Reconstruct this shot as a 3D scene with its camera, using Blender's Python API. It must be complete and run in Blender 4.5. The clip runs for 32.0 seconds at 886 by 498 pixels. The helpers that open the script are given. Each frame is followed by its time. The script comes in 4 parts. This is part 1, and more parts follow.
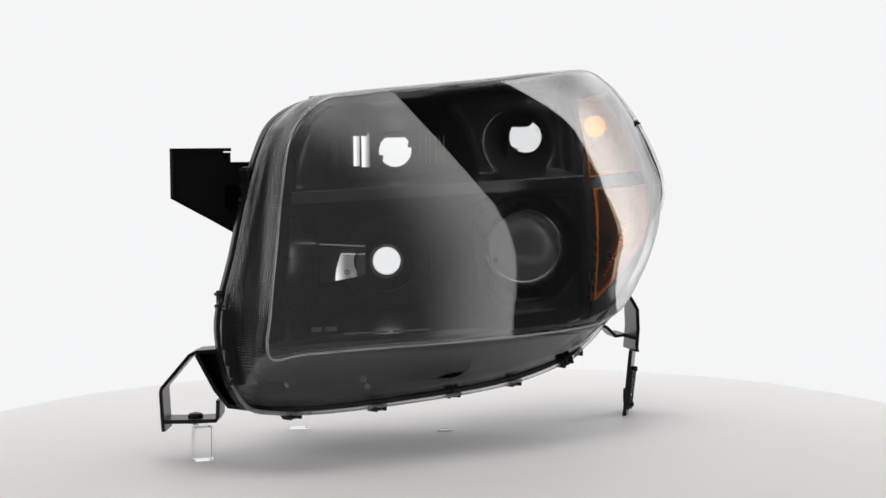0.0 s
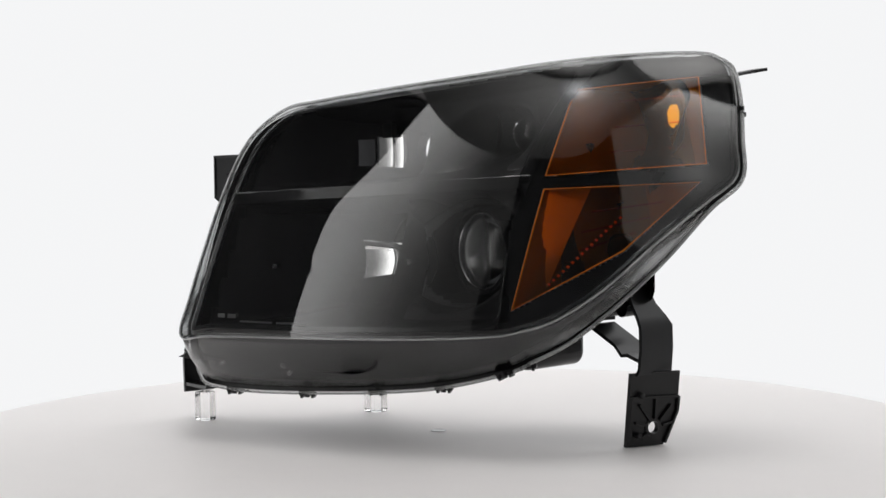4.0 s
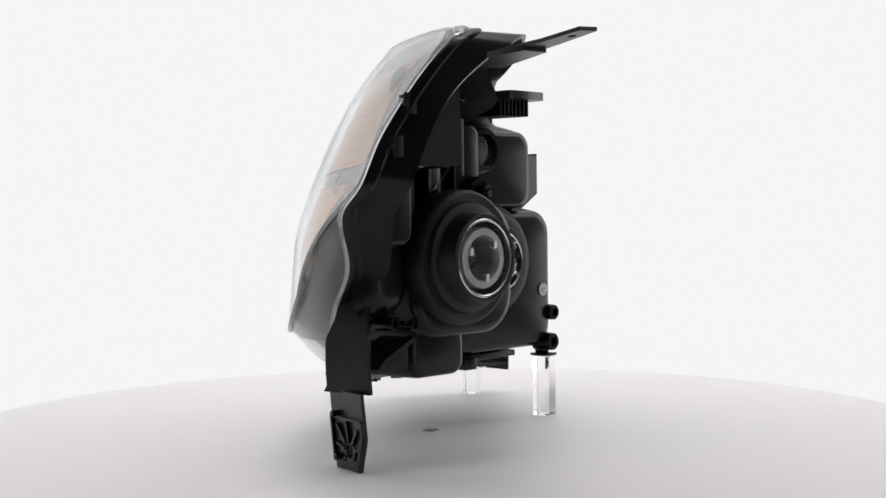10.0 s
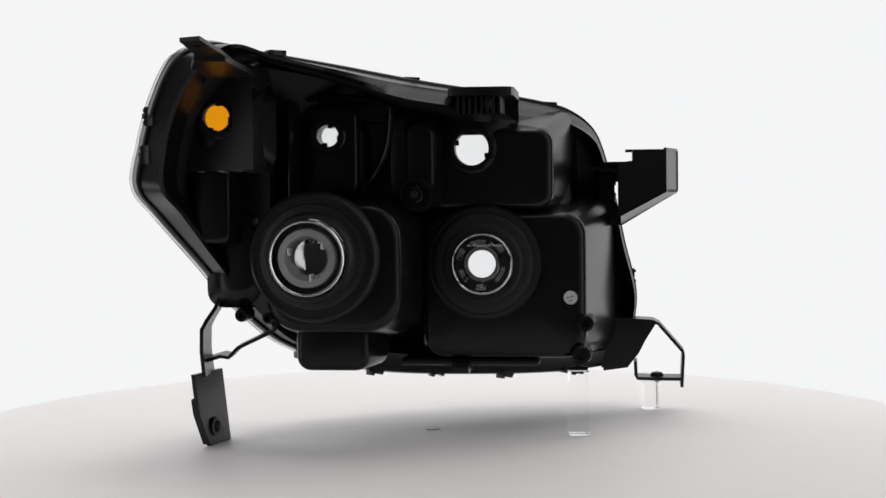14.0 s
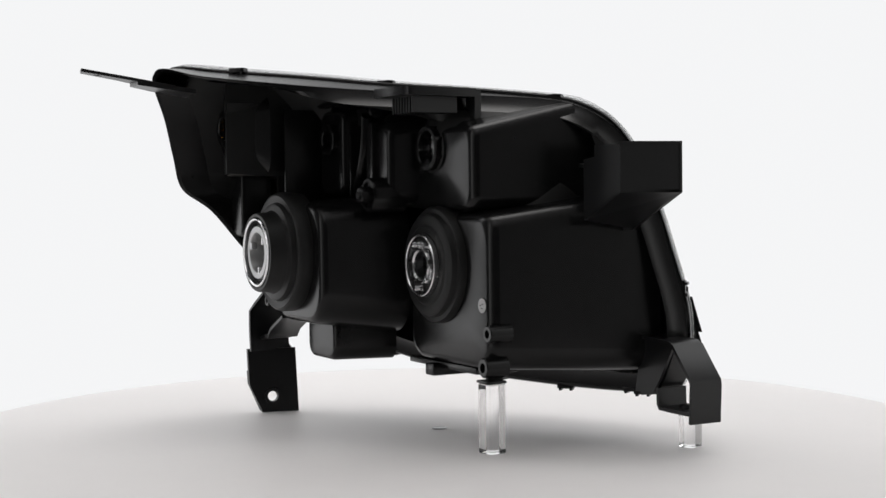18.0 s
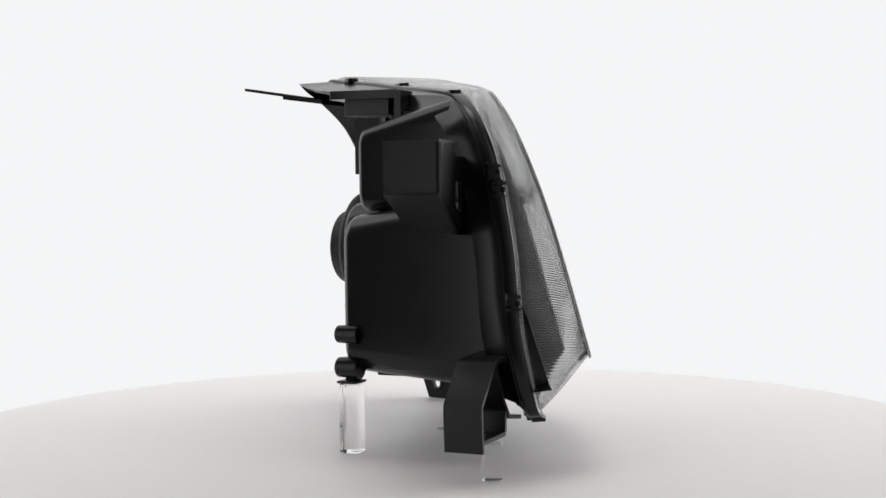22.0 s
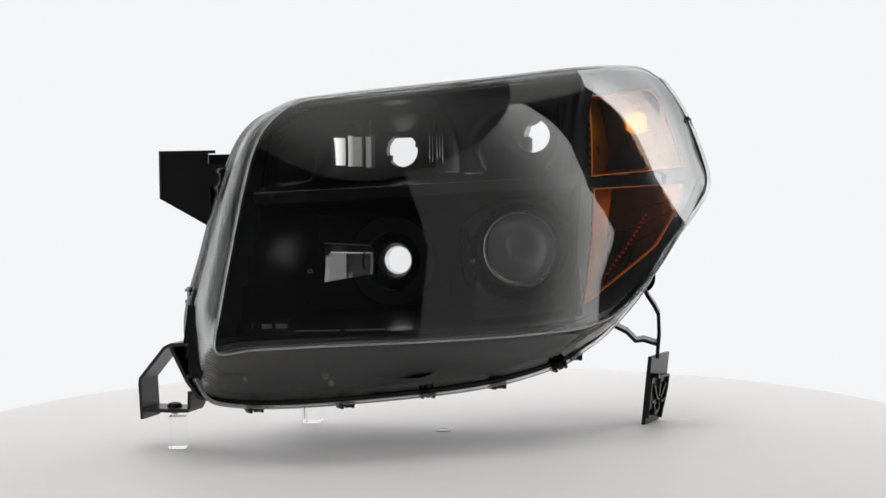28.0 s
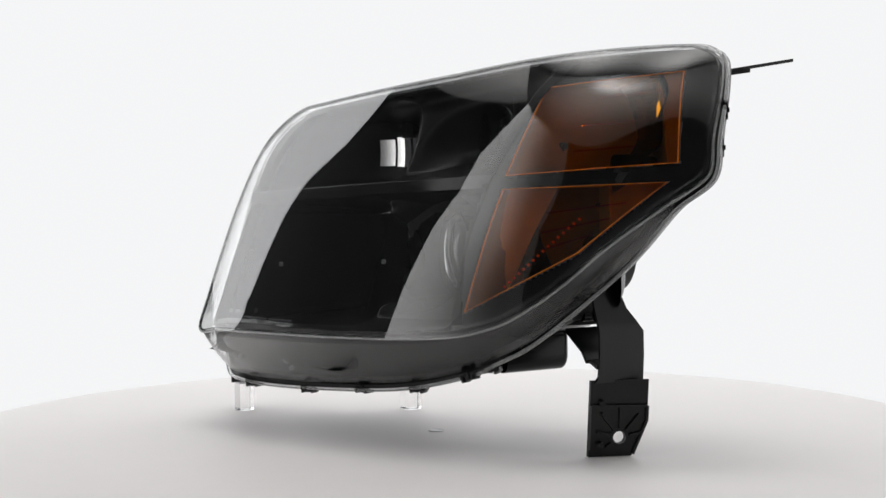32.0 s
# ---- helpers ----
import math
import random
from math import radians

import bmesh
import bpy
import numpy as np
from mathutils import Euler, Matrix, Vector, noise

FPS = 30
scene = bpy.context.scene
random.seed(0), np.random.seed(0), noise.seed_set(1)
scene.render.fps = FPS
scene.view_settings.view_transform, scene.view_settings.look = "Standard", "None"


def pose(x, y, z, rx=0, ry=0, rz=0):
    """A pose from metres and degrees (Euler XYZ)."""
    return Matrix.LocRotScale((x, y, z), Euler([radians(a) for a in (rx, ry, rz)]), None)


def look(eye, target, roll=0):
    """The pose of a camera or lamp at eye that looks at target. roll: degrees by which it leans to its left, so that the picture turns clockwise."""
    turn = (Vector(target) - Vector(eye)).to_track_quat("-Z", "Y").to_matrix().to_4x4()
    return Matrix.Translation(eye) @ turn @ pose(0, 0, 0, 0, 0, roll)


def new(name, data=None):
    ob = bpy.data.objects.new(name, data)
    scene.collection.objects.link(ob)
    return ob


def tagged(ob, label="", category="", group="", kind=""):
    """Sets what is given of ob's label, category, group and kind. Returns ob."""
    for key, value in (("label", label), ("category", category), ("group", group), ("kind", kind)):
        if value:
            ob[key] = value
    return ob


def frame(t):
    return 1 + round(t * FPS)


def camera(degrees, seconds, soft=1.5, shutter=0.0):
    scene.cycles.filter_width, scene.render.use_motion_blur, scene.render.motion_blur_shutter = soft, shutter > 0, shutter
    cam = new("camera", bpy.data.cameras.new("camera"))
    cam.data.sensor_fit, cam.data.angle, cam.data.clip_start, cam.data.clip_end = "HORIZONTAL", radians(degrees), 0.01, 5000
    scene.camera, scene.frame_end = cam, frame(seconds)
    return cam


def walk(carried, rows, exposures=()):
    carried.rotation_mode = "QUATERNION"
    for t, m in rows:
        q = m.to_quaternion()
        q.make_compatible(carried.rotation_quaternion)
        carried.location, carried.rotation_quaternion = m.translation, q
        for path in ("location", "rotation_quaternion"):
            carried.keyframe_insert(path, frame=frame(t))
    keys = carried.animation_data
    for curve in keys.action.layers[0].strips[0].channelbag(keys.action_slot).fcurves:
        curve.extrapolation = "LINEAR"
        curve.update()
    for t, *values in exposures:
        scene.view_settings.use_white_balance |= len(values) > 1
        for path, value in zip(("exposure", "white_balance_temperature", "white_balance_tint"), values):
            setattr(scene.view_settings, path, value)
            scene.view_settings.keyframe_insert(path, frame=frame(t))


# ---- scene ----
# A car headlamp on clear posts on a white turntable, before a glowing white backdrop. World origin: the turntable's axis.
SECONDS = 32.0
TURN = math.degrees(0.23452)            # degrees a second, clockwise from above
EYE = (0.0, -1.25, 0.2069)

cam = camera(34.465, SECONDS, soft=1.5)
AIM = look(EYE, (0.0049027, -0.25, 0.2069 - 0.03829), -0.706)
walk(cam, [(0.0, AIM), (SECONDS, AIM)], [(0.0, 0.0), (SECONDS, 0.0)])

# ---- world and light ----
world = bpy.data.worlds.new("studio_dark")
world.use_nodes = True
scene.world = world
world.node_tree.nodes["Background"].inputs[0].default_value = (0.02, 0.02, 0.021, 1)
world.node_tree.nodes["Background"].inputs[1].default_value = 1.0


# ---- materials ----
def material(name, base, rough=0.5, metal=0.0, spec=0.5, vary=0.0, scale=60.0, bump=0.0, bump_scale=400.0, glass=0.0, ior=1.5, coat=0.0, rough_vary=0.0):
    """Principled material with two scales of colour variation and fine relief."""
    m = bpy.data.materials.new(name)
    m.use_nodes = True
    nt = m.node_tree
    p = nt.nodes["Principled BSDF"]
    p.inputs["Base Color"].default_value = (*base, 1)
    p.inputs["Roughness"].default_value = rough
    p.inputs["Metallic"].default_value = metal
    p.inputs["Specular IOR Level"].default_value = spec
    p.inputs["Transmission Weight"].default_value = glass
    p.inputs["IOR"].default_value = ior
    p.inputs["Coat Weight"].default_value = coat
    tc = nt.nodes.new("ShaderNodeTexCoord")
    if vary or rough_vary:
        big = nt.nodes.new("ShaderNodeTexNoise")
        big.inputs["Scale"].default_value, big.inputs["Detail"].default_value = scale, 5
        fine = nt.nodes.new("ShaderNodeTexNoise")
        fine.inputs["Scale"].default_value, fine.inputs["Detail"].default_value = scale * 9, 3
        for n in (big, fine):
            nt.links.new(tc.outputs["Object"], n.inputs["Vector"])
        both = nt.nodes.new("ShaderNodeMix")
        both.inputs[0].default_value = 0.4
        nt.links.new(big.outputs[0], both.inputs[2])
        nt.links.new(fine.outputs[0], both.inputs[3])
        if vary:
            ramp = nt.nodes.new("ShaderNodeValToRGB")
            lo, hi = ramp.color_ramp.elements
            lo.position, hi.position = 0.3, 0.7
            lo.color = (*[c * (1 - vary) for c in base], 1)
            hi.color = (*[min(1, c * (1 + vary)) for c in base], 1)
            nt.links.new(both.outputs[0], ramp.inputs[0])
            nt.links.new(ramp.outputs[0], p.inputs["Base Color"])
        if rough_vary:
            mr = nt.nodes.new("ShaderNodeMapRange")
            mr.inputs[1].default_value, mr.inputs[2].default_value = 0.3, 0.7
            mr.inputs[3].default_value, mr.inputs[4].default_value = max(0.0, rough - rough_vary), rough + rough_vary
            nt.links.new(both.outputs[0], mr.inputs[0])
            nt.links.new(mr.outputs[0], p.inputs["Roughness"])
    if bump:
        n = nt.nodes.new("ShaderNodeTexNoise")
        n.inputs["Scale"].default_value, n.inputs["Detail"].default_value = bump_scale, 4
        b = nt.nodes.new("ShaderNodeBump")
        b.inputs["Strength"].default_value, b.inputs["Distance"].default_value = bump, 0.0005
        nt.links.new(tc.outputs["Object"], n.inputs["Vector"])
        nt.links.new(n.outputs[0], b.inputs["Height"])
        nt.links.new(b.outputs[0], p.inputs["Normal"])
    return m


def glowing(name, colour, strength):
    m = bpy.data.materials.new(name)
    m.use_nodes = True
    nt = m.node_tree
    nt.nodes.remove(nt.nodes["Principled BSDF"])
    e = nt.nodes.new("ShaderNodeEmission")
    e.inputs[0].default_value, e.inputs[1].default_value = (*colour, 1), strength
    nt.links.new(e.outputs[0], nt.nodes["Material Output"].inputs[0])
    return m


def hot_centre(name, colour, strength, radius, core=0.15, border=0.02):
    """A glowing cloth, brightest at its centre and fading to its border."""
    m = glowing(name, colour, strength)
    nt = m.node_tree
    e = nt.nodes["Emission"]
    tc = nt.nodes.new("ShaderNodeTexCoord")
    ln = nt.nodes.new("ShaderNodeVectorMath")
    ln.operation = "LENGTH"
    mr = nt.nodes.new("ShaderNodeMapRange")
    mr.interpolation_type = "SMOOTHSTEP"
    mr.inputs[1].default_value, mr.inputs[2].default_value = radius * core, radius
    mr.inputs[3].default_value, mr.inputs[4].default_value = strength, border
    nt.links.new(tc.outputs["Object"], ln.inputs[0])
    nt.links.new(ln.outputs["Value"], mr.inputs[0])
    nt.links.new(mr.outputs[0], e.inputs[1])
    return m


def across(name, colour, y0, s0, y1, s1):
    """Emission that changes smoothly along y, standing in for light falling from one side."""
    m = glowing(name, colour, s1)
    nt = m.node_tree
    tc = nt.nodes.new("ShaderNodeTexCoord")
    sp = nt.nodes.new("ShaderNodeSeparateXYZ")
    mr = nt.nodes.new("ShaderNodeMapRange")
    mr.interpolation_type = "SMOOTHSTEP"
    for k, v in zip((1, 2, 3, 4), (y0, y1, s0, s1)):
        mr.inputs[k].default_value = v
    nt.links.new(tc.outputs["Object"], sp.inputs[0])
    nt.links.new(sp.outputs["Y"], mr.inputs[0])
    nt.links.new(mr.outputs[0], nt.nodes["Emission"].inputs[1])
    return m


M_TABLE = material("white_laminate", (0.90, 0.874, 0.868), 0.5, vary=0.015, scale=4, rough_vary=0.06)
M_BACK = glowing("backlit_diffuser", (0.985, 0.99, 1.0), 0.925)
# stronger glow towards the wings' front ends is added to brighten lens reflections
M_FLANK = across("lit_side_diffuser", (0.99, 0.99, 1.0), 0.64, 3.0, 1.73, 0.92)
M_FLANK_LEFT = across("lit_side_diffuser_left", (0.99, 0.99, 1.0), 0.64, 2.4, 1.73, 0.92)
# overhead glow added to brighten the table
M_TOP = hot_centre("overhead_fill_glow", (1.0, 0.98, 0.965), 5.0, 1.0)
M_TOP_DIM = hot_centre("dimmed_softbox_cloth", (1.0, 0.985, 0.97), 0.80, 1.45, 0.0, 0.10)
# extra glow for the hot centre of the front softbox
M_SPOT = hot_centre("hot_spot_glow", (0.98, 0.98, 1.0), 3.0, 0.34, 0.0, 0.80)
M_CANOPY = hot_centre("glowing_canopy_cloth", (1.0, 0.98, 0.965), 1.15, 2.15, 0.7, 0.35)
M_PANEL = across("glowing_white_flat", (1.0, 0.99, 0.98), -1.90, 0.12, -0.88, 1.9)
M_PANEL_WIDE = across("glowing_white_flat_wide", (1.0, 0.99, 0.98), -1.62, 0.22, -0.74, 1.7)
M_DARK = material("dark_studio_paint", (0.055, 0.055, 0.058), 0.8, vary=0.2, scale=3)
M_BLACK = material("black_moulded_plastic", (0.0065, 0.0065, 0.0067), 0.25, spec=0.27, vary=0.2, scale=18, bump=0.006, bump_scale=200, rough_vary=0.025)
M_BRACKET = material("black_nylon_plastic", (0.007, 0.007, 0.0075), 0.32, spec=0.35, vary=0.2, scale=30, bump=0.02, bump_scale=400, rough_vary=0.04)
M_GLOSS = material("gloss_black_bezel", (0.006, 0.006, 0.0062), 0.14, vary=0.1, scale=40, rough_vary=0.03)
M_BOWL = material("black_chrome_reflector", (0.010, 0.010, 0.0105), 0.22, spec=0.13, vary=0.1, scale=40, rough_vary=0.02)
M_INNER = material("black_satin_plastic", (0.012, 0.012, 0.0125), 0.35, vary=0.12, scale=50, rough_vary=0.06)
M_POCKET = material("grey_pocket_plastic", (0.20, 0.185, 0.175), 0.32, vary=0.15, scale=60, rough_vary=0.06)
M_RUBBER = material("black_rubber", (0.013, 0.013, 0.013), 0.5, spec=0.3, vary=0.2, scale=80, bump=0.06)
M_CLEAR = material("clear_polycarbonate", (0.97, 0.975, 0.975), 0.0, glass=1.0, ior=1.585)
# white scatter in the colour stands in for glints along clear edges
M_BEAD = material("edge_glint_polycarbonate", (0.95, 0.955, 0.955), 0.12, glass=0.82, ior=1.49)
M_SKIRT = material("ribbed_polycarbonate", (0.93, 0.935, 0.935), 0.03, glass=1.0, ior=1.49)


def add_ribs(m, spacing, strength):
    """Fine moulded ribs across the upper and inboard side walls."""
    nt = m.node_tree
    tc = nt.nodes.new("ShaderNodeTexCoord")
    dot = nt.nodes.new("ShaderNodeVectorMath")
    dot.operation = "DOT_PRODUCT"
    dot.inputs[1].default_value = (0.62, 0.62, 1.0)
    mul = nt.nodes.new("ShaderNodeMath")
    mul.operation = "MULTIPLY"
    mul.inputs[1].default_value = 2 * math.pi / spacing
    sn = nt.nodes.new("ShaderNodeMath")
    sn.operation = "SINE"
    b = nt.nodes.new("ShaderNodeBump")
    b.inputs["Strength"].default_value, b.inputs["Distance"].default_value = strength, spacing * 0.2
    nt.links.new(tc.outputs["Object"], dot.inputs[0])
    nt.links.new(dot.outputs["Value"], mul.inputs[0])
    nt.links.new(mul.outputs[0], sn.inputs[0])
    sp = nt.nodes.new("ShaderNodeSeparateXYZ")
    nt.links.new(tc.outputs["Object"], sp.inputs[0])
    lows = []
    for axis, lo, hi in (("Z", 0.092, 0.102), ("X", -0.125, -0.150)):
        mr = nt.nodes.new("ShaderNodeMapRange")
        mr.inputs[1].default_value, mr.inputs[2].default_value = lo, hi
        nt.links.new(sp.outputs[axis], mr.inputs[0])
        lows.append(mr)
    most = nt.nodes.new("ShaderNodeMath")
    most.operation = "MAXIMUM"
    ribbed = nt.nodes.new("ShaderNodeMath")
    ribbed.operation = "MULTIPLY"
    nt.links.new(lows[0].outputs[0], most.inputs[0])
    nt.links.new(lows[1].outputs[0], most.inputs[1])
    nt.links.new(most.outputs[0], ribbed.inputs[0])
    nt.links.new(sn.outputs[0], ribbed.inputs[1])
    nt.links.new(ribbed.outputs[0], b.inputs["Height"])
    nt.links.new(b.outputs[0], nt.nodes["Principled BSDF"].inputs["Normal"])


add_ribs(M_SKIRT, 0.0022, 0.34)
M_ACRYLIC = material("clear_acrylic", (0.985, 0.99, 0.99), 0.0, glass=1.0, ior=1.36)
M_GLASS = material("clear_optical_glass", (0.985, 0.99, 0.99), 0.0, glass=1.0, ior=1.52)
M_POST = material("pale_clear_acrylic", (0.99, 0.99, 0.99), 0.0, glass=1.0, ior=1.30)
M_AMBER = material("amber_plastic", (1.0, 0.39, 0.006), 0.03, glass=1.0, ior=1.49)
M_AMBER_WALL = material("dull_silvered_wall", (0.58, 0.56, 0.52), 0.35, metal=0.5, vary=0.15, scale=70, rough_vary=0.06)
# brighter orange stands in for light glowing out of the amber plastic
M_AMBER_GLOW = material("amber_glow_plastic", (1.0, 0.25, 0.015), 0.25, vary=0.1, scale=90)
M_CHROME = material("bright_chrome", (0.78, 0.78, 0.79), 0.24, metal=1.0, vary=0.1, scale=60, rough_vary=0.05)
M_REFLECTOR = material("silvered_reflector", (0.86, 0.86, 0.86), 0.05, metal=1.0, rough_vary=0.02)
M_SATIN = material("satin_silvered_reflector", (0.88, 0.88, 0.87), 0.20, metal=1.0, vary=0.05, scale=80, rough_vary=0.03)
M_STEEL = material("dull_steel", (0.62, 0.62, 0.63), 0.42, metal=1.0, vary=0.15, scale=120, rough_vary=0.08)
M_SHIELD = material("pale_dull_metal", (0.75, 0.75, 0.75), 0.6, metal=0.3, vary=0.1, scale=90, rough_vary=0.08)
M_CUP = material("grey_metal_cup", (0.40, 0.40, 0.40), 0.38, metal=0.6, vary=0.15, scale=90, rough_vary=0.08)
M_DARKSTEEL = material("black_oxide_steel", (0.03, 0.03, 0.032), 0.35, metal=0.6, vary=0.15, scale=120)
M_FAINT = material("grey_moulded_print", (0.10, 0.10, 0.10), 0.5, vary=0.1, scale=300)
M_PALE = material("pale_print", (0.55, 0.55, 0.55), 0.5, vary=0.1, scale=300)


# ---- building helpers ----
def part(name, bm, mat, parent=None, label="", smooth=True, angle=35.0):
    """Links a bmesh as one mesh object under a thing or a part."""
    bmesh.ops.recalc_face_normals(bm, faces=bm.faces)
    if smooth:
        lim = radians(angle)
        for f in bm.faces:
            f.smooth = True
        for e in bm.edges:
            e.smooth = len(e.link_faces) == 2 and e.calc_face_angle(0.0) < lim
    me = bpy.data.meshes.new(name)
    bm.to_mesh(me)
    bm.free()
    me.materials.append(mat)
    ob = new(name, me)
    if parent:
        ob.parent = parent
    if label:
        ob["label"] = label
    return ob


def uw(u, w, z):
    """The slanting frame of the lens: u along its face, w out of it."""
    return Vector((0.70711 * (u + w), 0.70711 * (u - w), z))


def spline(points, n=6, closed=True):
    """Catmull-Rom curve through points, n steps to a span."""
    pts = [np.array(p, float) for p in points]
    out, k = [], len(pts)
    for i in range(k if closed else k - 1):
        p0, p1, p2, p3 = (pts[(i + j) % k] if closed else pts[min(max(i + j, 0), k - 1)] for j in (-1, 0, 1, 2))
        for s in range(n):
            t = s / n
            out.append(0.5 * (2 * p1 + (p2 - p0) * t + (2 * p0 - 5 * p1 + 4 * p2 - p3) * t * t + (3 * p1 - p0 - 3 * p2 + p3) * t ** 3))
    if not closed:
        out.append(pts[-1])
    return np.array(out)


def inside(poly, x, z):
    """Whether (x, z) lies in a closed polygon given as an array."""
    ax, az = poly[:, 0], poly[:, 1]
    bx, bz = np.roll(ax, -1), np.roll(az, -1)
    cut = (az > z) != (bz > z)
    return bool(np.count_nonzero(x < (bx[cut] - ax[cut]) * (z - az[cut]) / (bz[cut] - az[cut]) + ax[cut]) % 2)


def rings(bm, loops, closed_rings=False):
    """Quads between loops of points of equal count; the loops close on themselves."""
    rows = [[bm.verts.new(p) for p in lp] for lp in loops]
    pairs = list(zip(rows, rows[1:]))
    if closed_rings:
        pairs.append((rows[-1], rows[0]))
    for a, b in pairs:
        n = len(a)
        for i in range(n):
            bm.faces.new((a[i], a[(i + 1) % n], b[(i + 1) % n], b[i]))
    return rows


def box(x0, x1, y0, y1, z0, z1, bevel=0.002, segments=2):
    bm = bmesh.new()
    bmesh.ops.create_cube(bm, size=1.0, matrix=Matrix.LocRotScale(((x0 + x1) / 2, (y0 + y1) / 2, (z0 + z1) / 2), None, (x1 - x0, y1 - y0, z1 - z0)))
    if bevel:
        bmesh.ops.bevel(bm, geom=bm.edges[:], offset=bevel, segments=segments, affect="EDGES", profile=0.6)
    return bm


def lathe(profile, centre, segments=48, axis="Y", closed=False):
    """Turns (radius, distance) pairs about an axis through centre."""
    bm = bmesh.new()
    c = Vector(centre)
    loops = []
    for r, d in profile:
        row = []
        for i in range(segments):
            a = 2 * math.pi * i / segments
            if axis == "Y":
                row.append(c + Vector((r * math.cos(a), d, r * math.sin(a))))
            else:
                row.append(c + Vector((r * math.cos(a), r * math.sin(a), d)))
        loops.append(row)
    rows = rings(bm, loops, closed)
    if not closed:
        for row, (r, d) in ((rows[0], profile[0]), (rows[-1], profile[-1])):
            if r > 0.0003:
                bm.faces.new(row)
    bmesh.ops.remove_doubles(bm, verts=bm.verts, dist=1e-6)
    return bm


def tube(outer, inner, y0, y1, centre, segments=48, soft=0.0008):
    """A ring with softened rims, its axis along y."""
    s = soft
    return lathe([(inner, y0 + s), (inner + s, y0), (outer - s, y0), (outer, y0 + s), (outer, y1 - s), (outer - s, y1), (inner + s, y1), (inner, y1 - s)], centre, segments, closed=True)


def plate(outline, holes, place, thick, bevel=0.0006):
    """A flat plate: a 2D outline with holes, put into space by place(a, b, depth)."""
    bm = bmesh.new()
    for depth in (0.0, thick):
        edges = []
        for loop in (outline, *holes):
            vs = [bm.verts.new(place(a, b, depth)) for a, b in loop]
            edges += [bm.edges.new((vs[i], vs[(i + 1) % len(vs)])) for i in range(len(vs))]
        bmesh.ops.triangle_fill(bm, edges=edges, use_beauty=True, use_dissolve=False)
    bm.verts.ensure_lookup_table()
    n = len(bm.verts) // 2
    start = 0
    for loop in (outline, *holes):
        k = len(loop)
        for i in range(k):
            a, b = start + i, start + (i + 1) % k
            bm.faces.new((bm.verts[a], bm.verts[b], bm.verts[n + b], bm.verts[n + a]))
        start += k
    return bm


def circle(a, b, r, n=24, rb=None):
    return [(a + r * math.cos(2 * math.pi * i / n), b + (rb or r) * math.sin(2 * math.pi * i / n)) for i in range(n)]


def ribbon(path, y0, y1, thick, ends=None, skew=0.0):
    """A bent strip: a path in the xz plane given thickness, its width along y; ends gives (y0, y1) for each point."""
    pts = [np.array(p, float) for p in path]
    left, right = [], []
    for i, p in enumerate(pts):
        a, b = pts[max(i - 1, 0)], pts[min(i + 1, len(pts) - 1)]
        t = (b - a) / np.linalg.norm(b - a)
        nrm = np.array((-t[1], t[0])) * thick / 2
        left.append(p + nrm)
        right.append(p - nrm)
    bm = bmesh.new()
    rows = []
    for i in range(len(pts)):
        ya, yb = ends[i] if ends else (y0, y1)
        rows.append([bm.verts.new((q[0] + skew * (y - 0.08), y, q[1])) for q, y in ((left[i], ya), (left[i], yb), (right[i], yb), (right[i], ya))])
    for a, b in zip(rows, rows[1:]):
        for i in range(4):
            bm.faces.new((a[i], a[(i + 1) % 4], b[(i + 1) % 4], b[i]))
    bm.faces.new(rows[0])
    bm.faces.new(rows[-1])
    return bm


def merged(*bms):
    """Several bmeshes as one."""
    out = bmesh.new()
    for b in bms:
        me = bpy.data.meshes.new("piece")
        b.to_mesh(me)
        b.free()
        out.from_mesh(me)
        bpy.data.meshes.remove(me)
    return out


